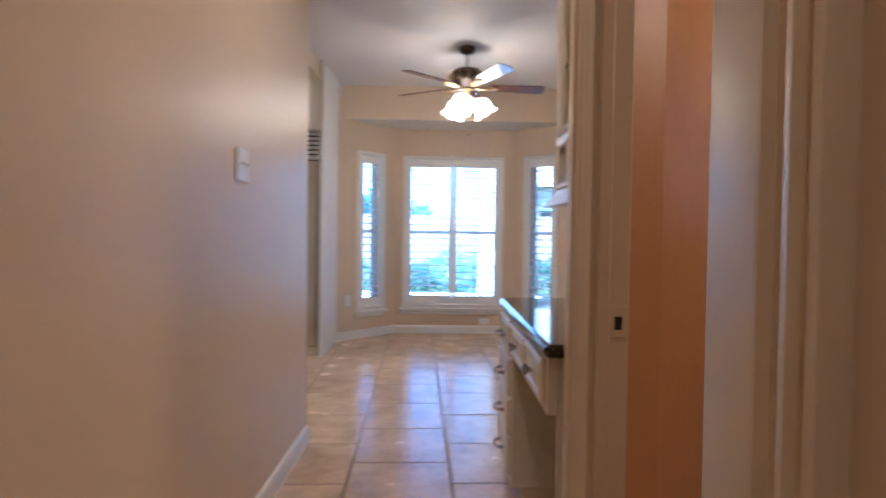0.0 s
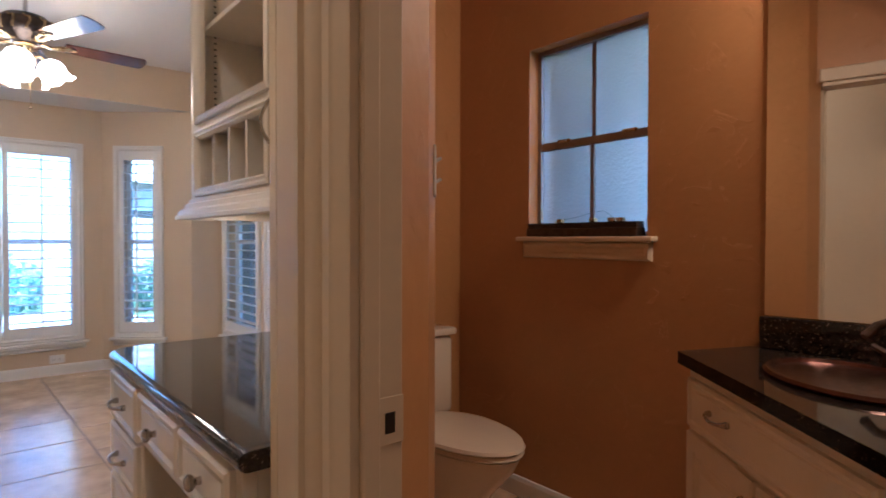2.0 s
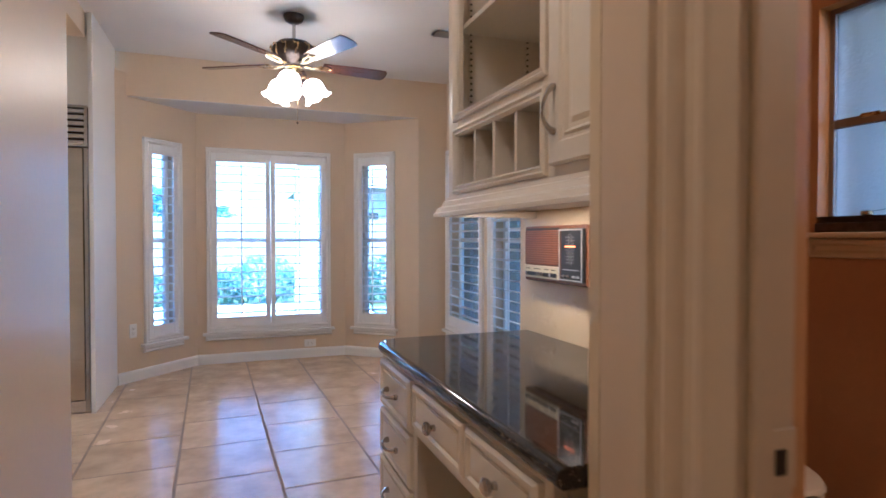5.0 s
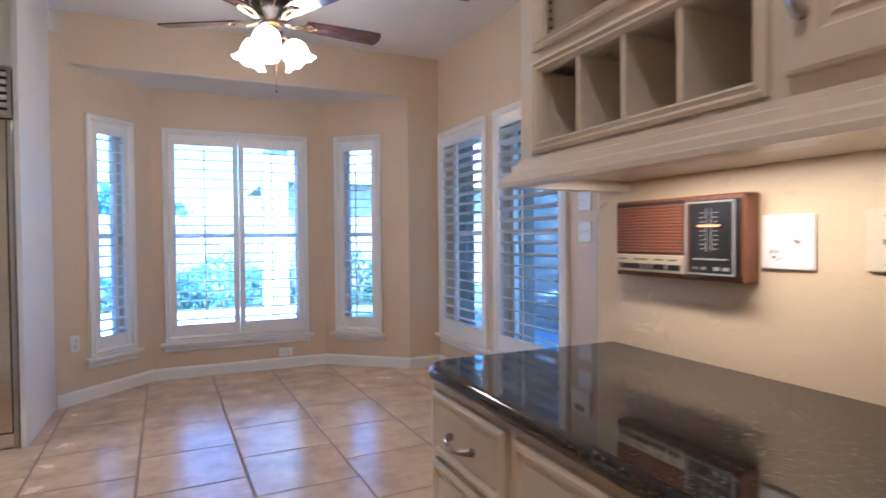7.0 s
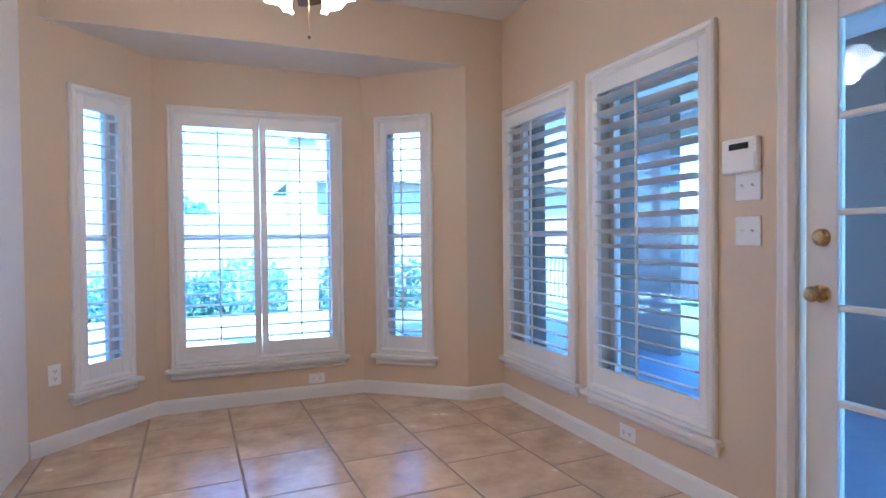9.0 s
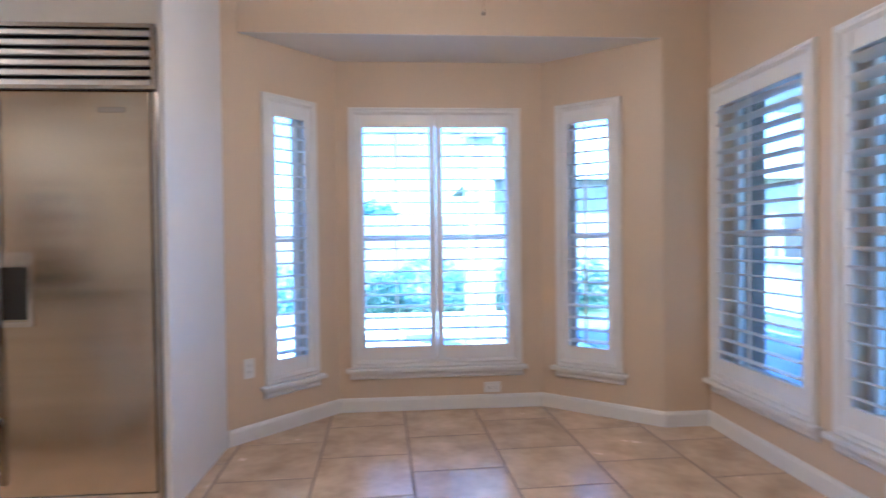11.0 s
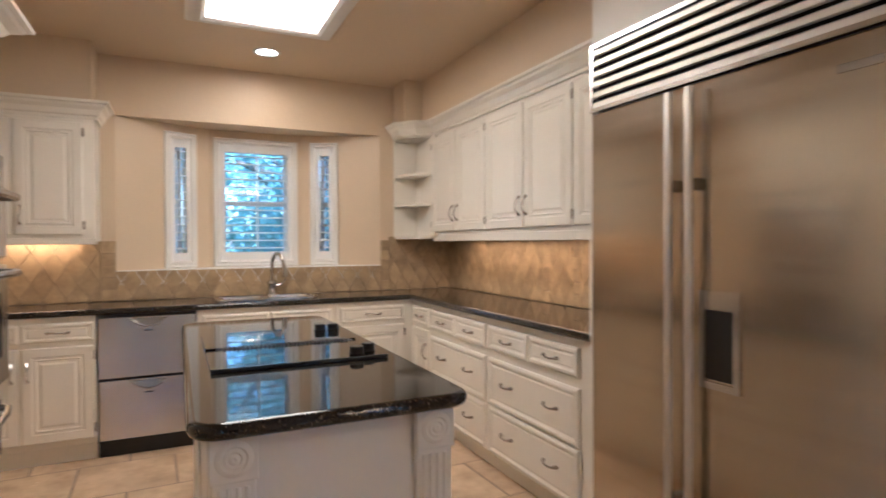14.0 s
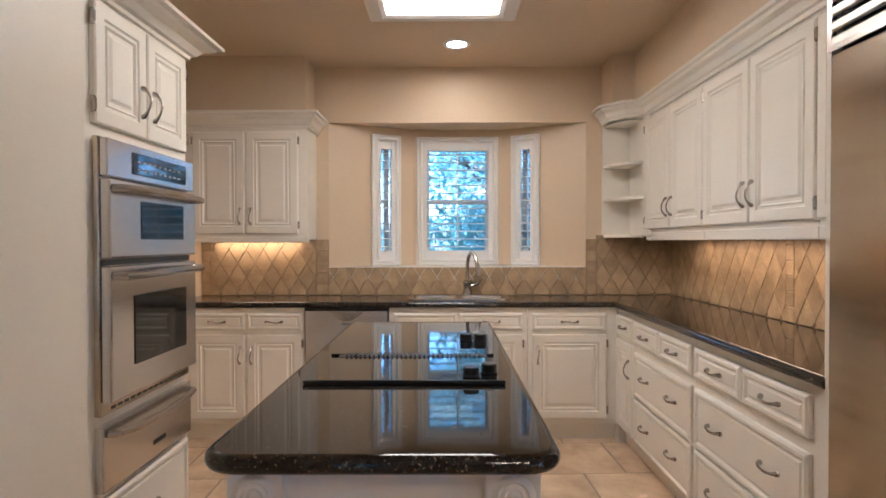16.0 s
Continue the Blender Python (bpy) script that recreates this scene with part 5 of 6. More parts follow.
# ---- plates on walls ----
def plate(name, m, w, h, items, label, category, mat=None, group=""):
    """A cover plate with its fittings: items are (kind, x, z)."""
    mat = mat or M_PLATE
    p = empty(name, m)
    tagged(p, label, category, group)
    part("cover", nb(-w / 2, w / 2, -0.007, -0.0005, -h / 2, h / 2, 0.003, 2), mat, p)
    for kind, x, z in items:
        if kind == "toggle":
            part("toggle_slot", nb(x - 0.006, x + 0.006, -0.0078, -0.0068, z - 0.013, z + 0.013), mat, p)
            part("toggle", tube(bmesh.new(), [(x, -0.006, z), (x, -0.02, z + 0.007)], [0.005, 0.0038], 6), mat, p)
        elif kind == "outlet":
            o = part("receptacle", lathe(bmesh.new(), [(0.001, 0.0), (0.0165, 0.0), (0.0165, 0.002), (0.015, 0.003), (0.001, 0.003)], 16, m=Matrix.Translation((x, -0.0068, z)) @ pose(0, 0, 0, 90, 0, 0)), mat, p)
            for s in (-0.006, 0.006):
                part("slot", nb(x + s - 0.0014, x + s + 0.0014, -0.0106, -0.0095, z - 0.002, z + 0.007), M_BLACK, o)
            part("slot", nb(x - 0.0025, x + 0.0025, -0.0106, -0.0095, z - 0.011, z - 0.006), M_BLACK, o)
        elif kind == "blank":
            part("blank", lathe(bmesh.new(), [(0.001, 0.0), (0.0165, 0.0), (0.0165, 0.003), (0.001, 0.003)], 16, m=Matrix.Translation((x, -0.0068, z)) @ pose(0, 0, 0, 90, 0, 0)), mat, p)
        elif kind == "jack":
            part("jack", nb(x - 0.008, x + 0.008, -0.010, -0.0068, z - 0.012, z + 0.01, 0.001), M_ALMOND, p)
            part("jack_hole", nb(x - 0.005, x + 0.005, -0.0106, -0.0098, z - 0.008, z + 0.002), M_BLACK, p)
        if kind in ("screw", "jack"):
            for s in (-1, 1):
                part("screw", lathe(bmesh.new(), [(0.001, 0.0), (0.004, 0.0), (0.003, 0.002), (0.001, 0.002)], 8, m=Matrix.Translation((x, -0.007, z + s * h * 0.38)) @ pose(0, 0, 0, 90, 0, 0)), M_NICKEL if mat is not M_PLATE else mat, p)
    return p


plate("light_switch", pose(0.869, 2.126, 1.149, 0, 0, -90), 0.117, 0.117, [("toggle", 0.025, 0.0), ("outlet", -0.026, -0.024), ("blank", -0.026, 0.024), ("screw", 0.025, 0)], "white double plate with light switch and socket above the desk", "light switch")
plate("telephone_jack", pose(0.869, 1.936, 1.153, 0, 0, -90), 0.074, 0.118, [("jack", 0, 0)], "almond telephone jack plate in the desk alcove", "telephone jack", M_ALMOND)
for z in (1.37, 1.19):
    plate("light_switch", pose(RX - 0.0005, 3.97, z, 0, 0, -90), 0.116, 0.117, [("toggle", -0.024, 0), ("toggle", 0.024, 0)], "white double toggle light switch on the beige wall", "light switch", group="switches by the back door")
plate("light_switch", pose(-0.7695, 1.93, 1.395, 0, 0, 90), 0.116, 0.117, [("toggle", -0.024, 0), ("toggle", 0.024, 0)], "white double light switch on the hall wall", "light switch")
plate("light_switch", on_wall((0.473, 1.199), (1.02, 1.852), 0.42, 1.385) @ Matrix.Translation((0, -0.0005, 0)), 0.072, 0.12, [("toggle", 0, 0.025), ("toggle", 0, -0.025)], "double toggle switch on the terracotta wall", "light switch")
plate("power_socket", on_wall(A, B, 0.18, 0.43), 0.072, 0.117, [("outlet", 0, 0.02), ("outlet", 0, -0.02)], "white power socket low on the bay wall", "power socket", group="sockets")
plate("power_socket", pose(0.50, 6.5742, 0.145), 0.118, 0.075, [("outlet", -0.022, 0), ("outlet", 0.022, 0)], "white power socket set sideways above the skirting board", "power socket", group="sockets")
plate("power_socket", pose(RX - 0.0005, 4.69, 0.15, 0, 0, -90), 0.118, 0.078, [("outlet", -0.022, 0), ("outlet", 0.022, 0)], "white power socket set sideways under the shuttered window", "power socket", group="sockets")
th = empty("thermostat", pose(RX - 0.0005, 3.995, 1.492, 0, 0, -90))
tagged(th, "white digital thermostat with grey display on the wall", "thermostat")
part("housing", nb(-0.082, 0.082, -0.028, 0, -0.07, 0.07, 0.006, 2), M_PLATE, th)
part("display", nb(-0.045, 0.045, -0.0295, -0.0275, 0.025, 0.05), M_BLACKGLASS, th)
part("flap", nb(-0.075, 0.075, -0.031, -0.0282, -0.062, 0.008, 0.002), M_PLATE, th)

# ceiling air vent
av = empty("ceiling_vent", pose(1.34, 4.66, H))
tagged(av, "white louvred air vent in the breakfast room ceiling", "air vent")
part("frame", frame_sweep(bmesh.new(), 0.30, 0.16, [(0, 0), (0, 0.006), (0.02, 0.008), (0.02, 0)]), M_TRIM, av, m=pose(-0.15, 0.0, 0, -90, 0, 0))
for k in range(6):
    part("slat", nb(-0.13, 0.13, 0.022 + k * 0.021, 0.034 + k * 0.021, -0.008, -0.002, 0.001), M_GREY, av)

# ---- ceiling fan ----
FXC, FYC = 0.175, 4.77
fan = empty("ceiling_fan", pose(FXC, FYC, 0))
tagged(fan, "antique brass ceiling fan with five dark blades and lit glass shades", "ceiling fan")
part("canopy", lathe(bmesh.new(), [(0.001, H), (0.07, H), (0.072, H - 0.015), (0.06, H - 0.04), (0.035, H - 0.055), (0.018, H - 0.06), (0.001, H - 0.06)], 24), M_DARKBRONZE, fan, smooth=True)
part("downrod", tube(bmesh.new(), [(0, 0, H - 0.05), (0, 0, 2.56)], 0.012, 10), M_NICKEL, fan, smooth=True)
part("motor", lathe(bmesh.new(), [(0.001, 2.59), (0.05, 2.588), (0.11, 2.575), (0.145, 2.545), (0.15, 2.51), (0.145, 2.49), (0.12, 2.46), (0.085, 2.435), (0.075, 2.415), (0.001, 2.41)], 32), M_DARKBRONZE, fan, "dark bronze motor housing with brass scrollwork", smooth=True)
ORN = mesh_of(tube(bmesh.new(), [(0.152, -0.02, 2.59), (0.158, -0.008, 2.57), (0.156, 0.01, 2.58), (0.152, 0.014, 2.55), (0.146, 0.0, 2.53), (0.13, -0.006, 2.512)], [0.004, 0.007, 0.006, 0.006, 0.006, 0.004], 6), M_BRASS, "scroll", smooth=True)
for k in range(12):
    share("scroll", ORN, fan, Matrix.Translation((0, 0, -0.04)) @ Matrix.Rotation(radians(30 * k), 4, 'Z'))
part("light_kit_hub", lathe(bmesh.new(), [(0.001, 2.411), (0.06, 2.411), (0.062, 2.405), (0.04, 2.40), (0.03, 2.37), (0.045, 2.34), (0.05, 2.30), (0.035, 2.27), (0.015, 2.25), (0.001, 2.245)], 24), M_BRASS, fan, "antique brass light hub", smooth=True)
bm = bmesh.new()
n = 10
outl = [(0.20 + 0.46 * k / n, 0.052 + 0.016 * math.sin(math.pi * 0.5 * k / n)) for k in range(n + 1)]
pts = [(x, w) for x, w in outl] + [(0.675, 0.045), (0.68, 0.0), (0.675, -0.045)] + [(x, -w) for x, w in outl[::-1]]
prism(bm, pts, -0.004, 0.004)
BLADE = mesh_of(bm, M_BLADE, "blade")
bm = bmesh.new()
tube(bm, [(0.08, 0, 0.0), (0.13, 0.012, -0.012), (0.18, 0.03, 0.0), (0.23, 0.03, 0.002), (0.27, 0.0, 0.002)], [0.009, 0.008, 0.009, 0.007, 0.005], 6)
tube(bm, [(0.08, 0, 0.0), (0.13, -0.012, -0.012), (0.18, -0.03, 0.0), (0.23, -0.03, 0.002), (0.27, 0.0, 0.002)], [0.009, 0.008, 0.009, 0.007, 0.005], 6)
tube(bm, [(0.10, 0, -0.004), (0.17, 0, -0.012), (0.25, 0, 0.0)], [0.012, 0.008, 0.006], 6)
IRON = mesh_of(bm, M_BRASS, "blade_iron", smooth=True)
for k in range(5):
    a = Matrix.Rotation(radians(6 + 72 * k), 4, 'Z')
    share("blade", BLADE, fan, Matrix.Translation((0, 0, 2.435)) @ a @ Matrix.Rotation(radians(-12), 4, 'X'))
    share("blade_iron", IRON, fan, Matrix.Translation((0, 0, 2.425)) @ a)
bm = bmesh.new()
seg = 28
prof = [(0.025, 0.0), (0.045, -0.01), (0.070, -0.035), (0.078, -0.07), (0.075, -0.10), (0.083, -0.13), (0.100, -0.15)]
loops = []
for i, (r, z) in enumerate(prof):
    loops.append([])
    for k in range(seg):
        a = 2 * math.pi * k / seg
        f = 1 + (0.09 * math.cos(7 * a) if i >= 5 else 0.0)
        loops[-1].append(bm.verts.new((r * f * math.cos(a), r * f * math.sin(a), z + (0.008 * math.cos(7 * a) if i == 6 else 0))))
for la, lb in zip(loops, loops[1:]):
    for k in range(seg):
        bm.faces.new((la[k], la[(k + 1) % seg], lb[(k + 1) % seg], lb[k]))
SHADE = mesh_of(bm, M_SHADE, "shade", smooth=True)
for k in range(3):
    a = radians(10 + 120 * k)
    tip = Vector((0.10 * math.cos(a), 0.10 * math.sin(a), 2.335))
    part("lamp_arm", tube(bmesh.new(), [(0.03 * math.cos(a), 0.03 * math.sin(a), 2.33), (0.07 * math.cos(a), 0.07 * math.sin(a), 2.355), tuple(tip)], 0.008, 8), M_BRASS, fan, smooth=True)
    s = share("shade", SHADE, fan, Matrix.Translation(tip) @ Matrix.Rotation(a, 4, 'Z') @ Matrix.Rotation(radians(-32), 4, 'Y'))
    s["label"] = "frosted tulip glass shade, lit"
part("pull_chain", tube(bmesh.new(), [(0.02, -0.02, 2.26), (0.02, -0.02, 2.03)], 0.0012, 5), M_BRASS, fan)
part("chain_fob", lathe(bmesh.new(), [(0.001, 2.03), (0.006, 2.027), (0.007, 2.02), (0.001, 2.013)], 10, 0.02, -0.02), M_DARKBRONZE, fan)

# ---- powder room ----
pw = empty("window_9", pose(PWX, 2.235, 1.237, 0, 0, -90))
tagged(pw, "aluminium sash window with four obscure glass panes over a wooden sill", "window", kind="structure")
ww, wh = 0.60, 0.863
M_ALU = material("bronze_grey_aluminium", (0.30, 0.265, 0.23), 0.4, metal=0.6, spread=0.1, scale=8, fine=80, bump=0.01)
part("window_frame", frame_sweep(bmesh.new(), ww, wh, [(0, -0.06), (0, -0.12), (0.02, -0.12), (0.02, -0.06)]), M_ALU, pw)
part("meeting_rail", nb(0.02, ww - 0.02, 0.062, 0.09, 0.40, 0.435, 0.002), M_ALU, pw)
part("glazing_bar", nb(ww / 2 - 0.01, ww / 2 + 0.01, 0.066, 0.088, 0.02, 0.40, 0.002), M_ALU, pw)
part("glazing_bar", nb(ww / 2 - 0.01, ww / 2 + 0.01, 0.076, 0.098, 0.435, wh - 0.02, 0.002), M_ALU, pw)
for xa, xb in ((0.02, ww / 2 - 0.01), (ww / 2 + 0.01, ww - 0.02)):
    for za, zb in ((0.02, 0.40), (0.435, wh - 0.02)):
        g = part("pane", nb(xa, xb, 0.078, 0.082, za, zb), M_FROST, pw, "frosted pane")
        g.visible_shadow = False
for x in (0.12, 0.45):
    part("sash_lock", nb(x, x + 0.07, 0.052, 0.064, 0.425, 0.44, 0.004), M_BRASS, pw)
part("window_sill", nb(-0.045, ww + 0.045, -0.045, 0.06, -0.022, -0.001, 0.005, 2), M_HALLTRIM, pw)
bm = bmesh.new()
rings(bm, ww + 0.05, 0.075, [(0, 0), (0, 0.01), (0.008, 0.022), (0.02, 0.022), (0.03, 0.014)])
part("window_apron", bm, M_HALLTRIM, pw, m=Matrix.Translation((-0.025, 0, -0.097)))
sb = empty("blind_headrail", pose(PWX, 2.223, 1.238, 0, 0, -90))
tagged(sb, "dark brown removed blind with cords lying on the window sill", "window blind")
part("headrail", nb(0.0, 0.565, -0.035, 0.03, 0.0, 0.035, 0.004), M_DARKBRONZE, sb)
for k in range(5):
    part("blind_slat", nb(0.005, 0.56, -0.03 + 0.001 * (k % 2), 0.028, 0.0355 + k * 0.0046, 0.0395 + k * 0.0046, 0.001), M_DARKBRONZE, sb)
for x in (0.16, 0.33, 0.42, 0.46):
    part("cord_lock", nb(x, x + 0.03, -0.02, 0.01, 0.0585, 0.075, 0.004), M_BRASS, sb)
part("cord", tube(bmesh.new(), [(0.17, 0, 0.07), (0.26, -0.01, 0.08), (0.34, 0.0, 0.10), (0.40, -0.01, 0.105), (0.44, 0, 0.075)], 0.0016, 5), M_GREY, sb, smooth=True)

vm = pose(1.606, 1.399, 0, 0, 0, -131.5)
van = empty("vanity_cabinet", vm)
tagged(van, "cream painted corner vanity cabinet with moulded drawer and doors", "vanity")
inv = vm.inverted()


def in_vanity(pts):
    return [tuple((inv @ Vector((x, y, 0)))[:2]) for x, y in pts]


VPOLY = [(PWX - 0.004, 1.248), (1.625, 1.365), (1.034, 0.697), (1.034, 0.185), (2.014, 0.185)]
VBODY = [(PWX - 0.004, 1.218), (1.634, 1.328), (1.064, 0.684), (1.064, 0.185), (2.014, 0.185)]
part("body", prism(bmesh.new(), in_vanity(VBODY)[::-1], 0.09, 0.829), M_DESKCAB, van)
part("toe_kick", prism(bmesh.new(), in_vanity([(PWX - 0.004, 1.2), (1.64, 1.30), (1.10, 0.69), (1.10, 0.185), (PWX - 0.004, 0.185)])[::-1], 0.0, 0.091), M_DESKCAB, van)
fy = in_vanity([(1.634, 1.328)])[0][1]
fx = in_vanity([(1.634, 1.328)])[0][0]
front("drawer", van, fx + 0.02, 0.645, 0.80, 0.15, DRAWER_STEPS, M_DESKCAB, [(0.22, 0.085, False)], y=fy)
for k in range(2):
    front("door", van, fx + 0.02 + k * 0.41, 0.12, 0.39, 0.51, DOOR_STEPS, M_DESKCAB, [(0.355 if k == 0 else 0.03, 0.40, True)], y=fy)
VZ = 0.868
vt = empty("worktop", pose(0, 0, VZ))
tagged(vt, "black granite corner vanity top with backsplash", "worktop")
SC = Vector((1.565, 0.885))
SA, SB = Vector((-0.6626, -0.749)), Vector((0.749, -0.6626))
ov = [tuple(SC + SA * (0.21 * math.cos(radians(a))) + SB * (0.16 * math.sin(radians(a)))) for a in range(0, 360, 15)]
part("slab", fill_slab(bmesh.new(), VPOLY, [ov], -0.038, 0.0), M_GRANITE, vt)
part("bullnose_edge", sweep(bmesh.new(), [(*p, 0) for p in VPOLY[:4]], [(-o, u) for o, u in NOSE]), M_GRANITE, vt, smooth=True)
part("backsplash", nb(0.004, 1.06, -0.026, -0.003, 0.001, 0.105, 0.003), M_GRANITE, vt, m=pose(PWX, 1.225, 0, 0, 0, -83.47))
ba_ = empty("copper_washbasin", Matrix.Translation((SC.x, SC.y, VZ)) @ pose(0, 0, 0, 0, 0, -131.5))
tagged(ba_, "oval dark copper drop-in washbasin with rolled rim", "washbasin")
bm = bmesh.new()
lathe(bm, [(0.97, 0.008), (0.92, -0.04), (0.75, -0.10), (0.4, -0.13), (0.001, -0.135)], 36)
bmesh.ops.transform(bm, matrix=Matrix.Diagonal((0.21, 0.16, 1, 1)), verts=bm.verts)
part("bowl", bm, M_COPPER, ba_, smooth=True)
bm = lathe(bmesh.new(), [(1.0, 0.0015), (1.10, 0.0025), (1.12, 0.010), (1.08, 0.018), (1.01, 0.018), (0.971, 0.009)], 36)
bmesh.ops.transform(bm, matrix=Matrix.Diagonal((0.21, 0.16, 1, 1)), verts=bm.verts)
part("rolled_rim", bm, M_COPPER, ba_, "polished copper rim", smooth=True)
part("drain", lathe(bmesh.new(), [(0.001, -0.130), (0.02, -0.130), (0.024, -0.134)], 14), M_DARKBRONZE, ba_, smooth=True)
tp = empty("washbasin_tap", Matrix.Translation((1.74, 0.79, VZ + 0.001)) @ pose(0, 0, 0, 0, 0, -131.5))
tagged(tp, "dark bronze curved washbasin tap", "tap")
part("base", lathe(bmesh.new(), [(0.001, 0), (0.024, 0), (0.02, 0.015), (0.014, 0.03), (0.013, 0.09), (0.001, 0.09)], 14), M_DARKBRONZE, tp, smooth=True)
part("spout", tube(bmesh.new(), [(0, 0, 0.08), (0, -0.01, 0.13), (0, -0.05, 0.15), (0, -0.10, 0.135), (0, -0.13, 0.105)], [0.013, 0.013, 0.012, 0.012, 0.013], 10), M_DARKBRONZE, tp, smooth=True)
for s in (-1, 1):
    part("handle", tube(bmesh.new(), [(s * 0.10, 0, 0), (s * 0.10, 0, 0.045), (s * 0.135, -0.015, 0.06)], [0.016, 0.012, 0.007], 8), M_DARKBRONZE, tp, smooth=True)
mir = part("wall_mirror", nb(0.016, 1.06, -0.009, -0.003, 0.976, 2.36), M_MIRROR, m=pose(PWX, 1.225, 0, 0, 0, -83.47))
tagged(mir, "frameless mirror on the wall above the vanity", "mirror")

wc = empty("toilet", pose(1.44, 2.69, 0))
tagged(wc, "bone coloured two-piece toilet with closed lid", "toilet")
part("tank", nb(-0.22, 0.22, -0.20, 0.0, 0.40, 0.77, 0.03, 3), M_PORCELAIN, wc, smooth=True)
part("tank_lid", nb(-0.23, 0.23, -0.212, 0.005, 0.772, 0.808, 0.012, 2), M_PORCELAIN, wc, smooth=True)


def oval(rx, front_len, back_len, cy, n=28):
    pts = []
    for k in range(n):
        a = 2 * math.pi * k / n
        s = math.sin(a)
        pts.append((rx * math.cos(a), cy + (back_len if s > 0 else front_len) * s))
    return pts


def stack(bm, levels):
    loops = [[bm.verts.new((x, y, z)) for x, y in pts] for pts, z in levels]
    n = len(loops[0])
    for a, b in zip(loops, loops[1:]):
        for k in range(n):
            bm.faces.new((a[k], a[(k + 1) % n], b[(k + 1) % n], b[k]))
    bm.faces.new(loops[0][::-1])
    bm.faces.new(loops[-1])
    return bm


part("bowl", stack(bmesh.new(), [(oval(0.11, 0.20, 0.24, -0.40), 0.0), (oval(0.105, 0.19, 0.22, -0.40), 0.10), (oval(0.12, 0.24, 0.22, -0.42), 0.22), (oval(0.165, 0.32, 0.22, -0.44), 0.33), (oval(0.182, 0.345, 0.22, -0.45), 0.395)]), M_PORCELAIN, wc, smooth=True)
part("seat", stack(bmesh.new(), [(oval(0.183, 0.345, 0.23, -0.45), 0.398), (oval(0.19, 0.355, 0.235, -0.45), 0.406), (oval(0.187, 0.35, 0.233, -0.45), 0.418)]), M_PORCELAIN, wc, smooth=True)
part("lid", stack(bmesh.new(), [(oval(0.187, 0.35, 0.233, -0.45), 0.420), (oval(0.193, 0.36, 0.236, -0.45), 0.428), (oval(0.188, 0.352, 0.233, -0.45), 0.440), (oval(0.15, 0.30, 0.19, -0.45), 0.447)]), M_PORCELAIN, wc, "closed lid", smooth=True)
part("flush_lever", tube(bmesh.new(), [(-0.14, -0.20, 0.72), (-0.14, -0.22, 0.72), (-0.08, -0.225, 0.715)], 0.006, 8), M_NICKEL, wc)

# ---- outdoors ----
bm = bmesh.new()
box(bm, -400, 400, -400, 400, -0.5, -0.22)
tagged(part("ground", bm, M_GRASS_SOIL), "lawn and soil of the garden reaching to the horizon", "ground", kind="structure")
tagged(part("pavement_patio", nb(-5.5, 2.12, 6.9, 12.6, -0.3, -0.10, 0.01), M_CONCRETE), "pale sunlit concrete patio behind the house", "patio", kind="structure")
# unseen slab added over the ceilings so that no sun leaks in
tagged(part("roof_house", nb(-5.9, 2.3, -2.4, 6.95, 3.02, 3.2), M_ROOF), "unseen slab with eaves, added to keep the sun out of the house", "roof", kind="structure")

# covered porch on the east side
porch = empty("porch", pose(0, 0, 0))
tagged(porch, "covered side porch with white ceiling, posts and grey deck", "porch", kind="structure")
part("deck", nb(2.14, 5.2, 1.5, 11.2, -0.3, -0.08), M_DECK, porch)
part("porch_ceiling", nb(1.97, 5.4, 1.0, 9.0, 2.62, 2.72), M_PORCHWHITE, porch)
part("beam", nb(5.0, 5.2, 1.0, 9.0, 2.36, 2.619), M_PORCHWHITE, porch)
for y in (1.9, 4.5, 8.5):
    part("post", nb(5.02, 5.18, y - 0.08, y + 0.08, -0.08, 2.36, 0.01), M_PORCHWHITE, porch)
part("handrail", nb(5.07, 5.13, 8.58, 11.12, 0.82, 0.88, 0.01), M_PORCHWHITE, porch)
part("bottom_rail", nb(5.075, 5.125, 8.58, 11.12, 0.05, 0.10), M_PORCHWHITE, porch)
BAL = mesh_of(nb(5.08, 5.12, -0.02, 0.02, 0.10, 0.82), M_PORCHWHITE, "baluster")
for k in range(20):
    share("baluster", BAL, porch, Matrix.Translation((0, 8.70 + k * 0.122, 0)))

tagged(part("wall_porch_side", nb(4.2, 4.34, 3.3, 6.0, -0.079, 2.619), M_SIDING), "siding wall across the porch, its shade put into a dark brown colour", "wall", kind="structure")
tagged(part("wall_porch_end", nb(4.2, 4.34, 6.9, 8.35, -0.079, 2.619), M_SIDING), "siding wall at the end of the porch, its shade put into a dark brown colour", "wall", kind="structure")
# piers added as dark strips where the brick reveals are in shade
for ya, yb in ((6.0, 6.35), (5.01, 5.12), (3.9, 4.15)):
    tagged(part("wall_brick_pier", nb(1.972, 2.13, ya, yb, -0.3, 2.61), M_PIERBRICK), "dark pier added for the shaded brick reveals of the side windows", "wall", kind="structure")

pil = part("garden_pillar", box(box(nb(0.60, 0.90, 8.85, 9.15, -0.1, 2.30, 0.01), 0.56, 0.94, 8.81, 9.19, 2.301, 2.38, 0.01), 0.57, 0.93, 8.82, 9.18, -0.1, 0.02, 0.01), M_PORCHWHITE)
tagged(pil, "white painted square pillar standing on the sunny patio", "pillar")


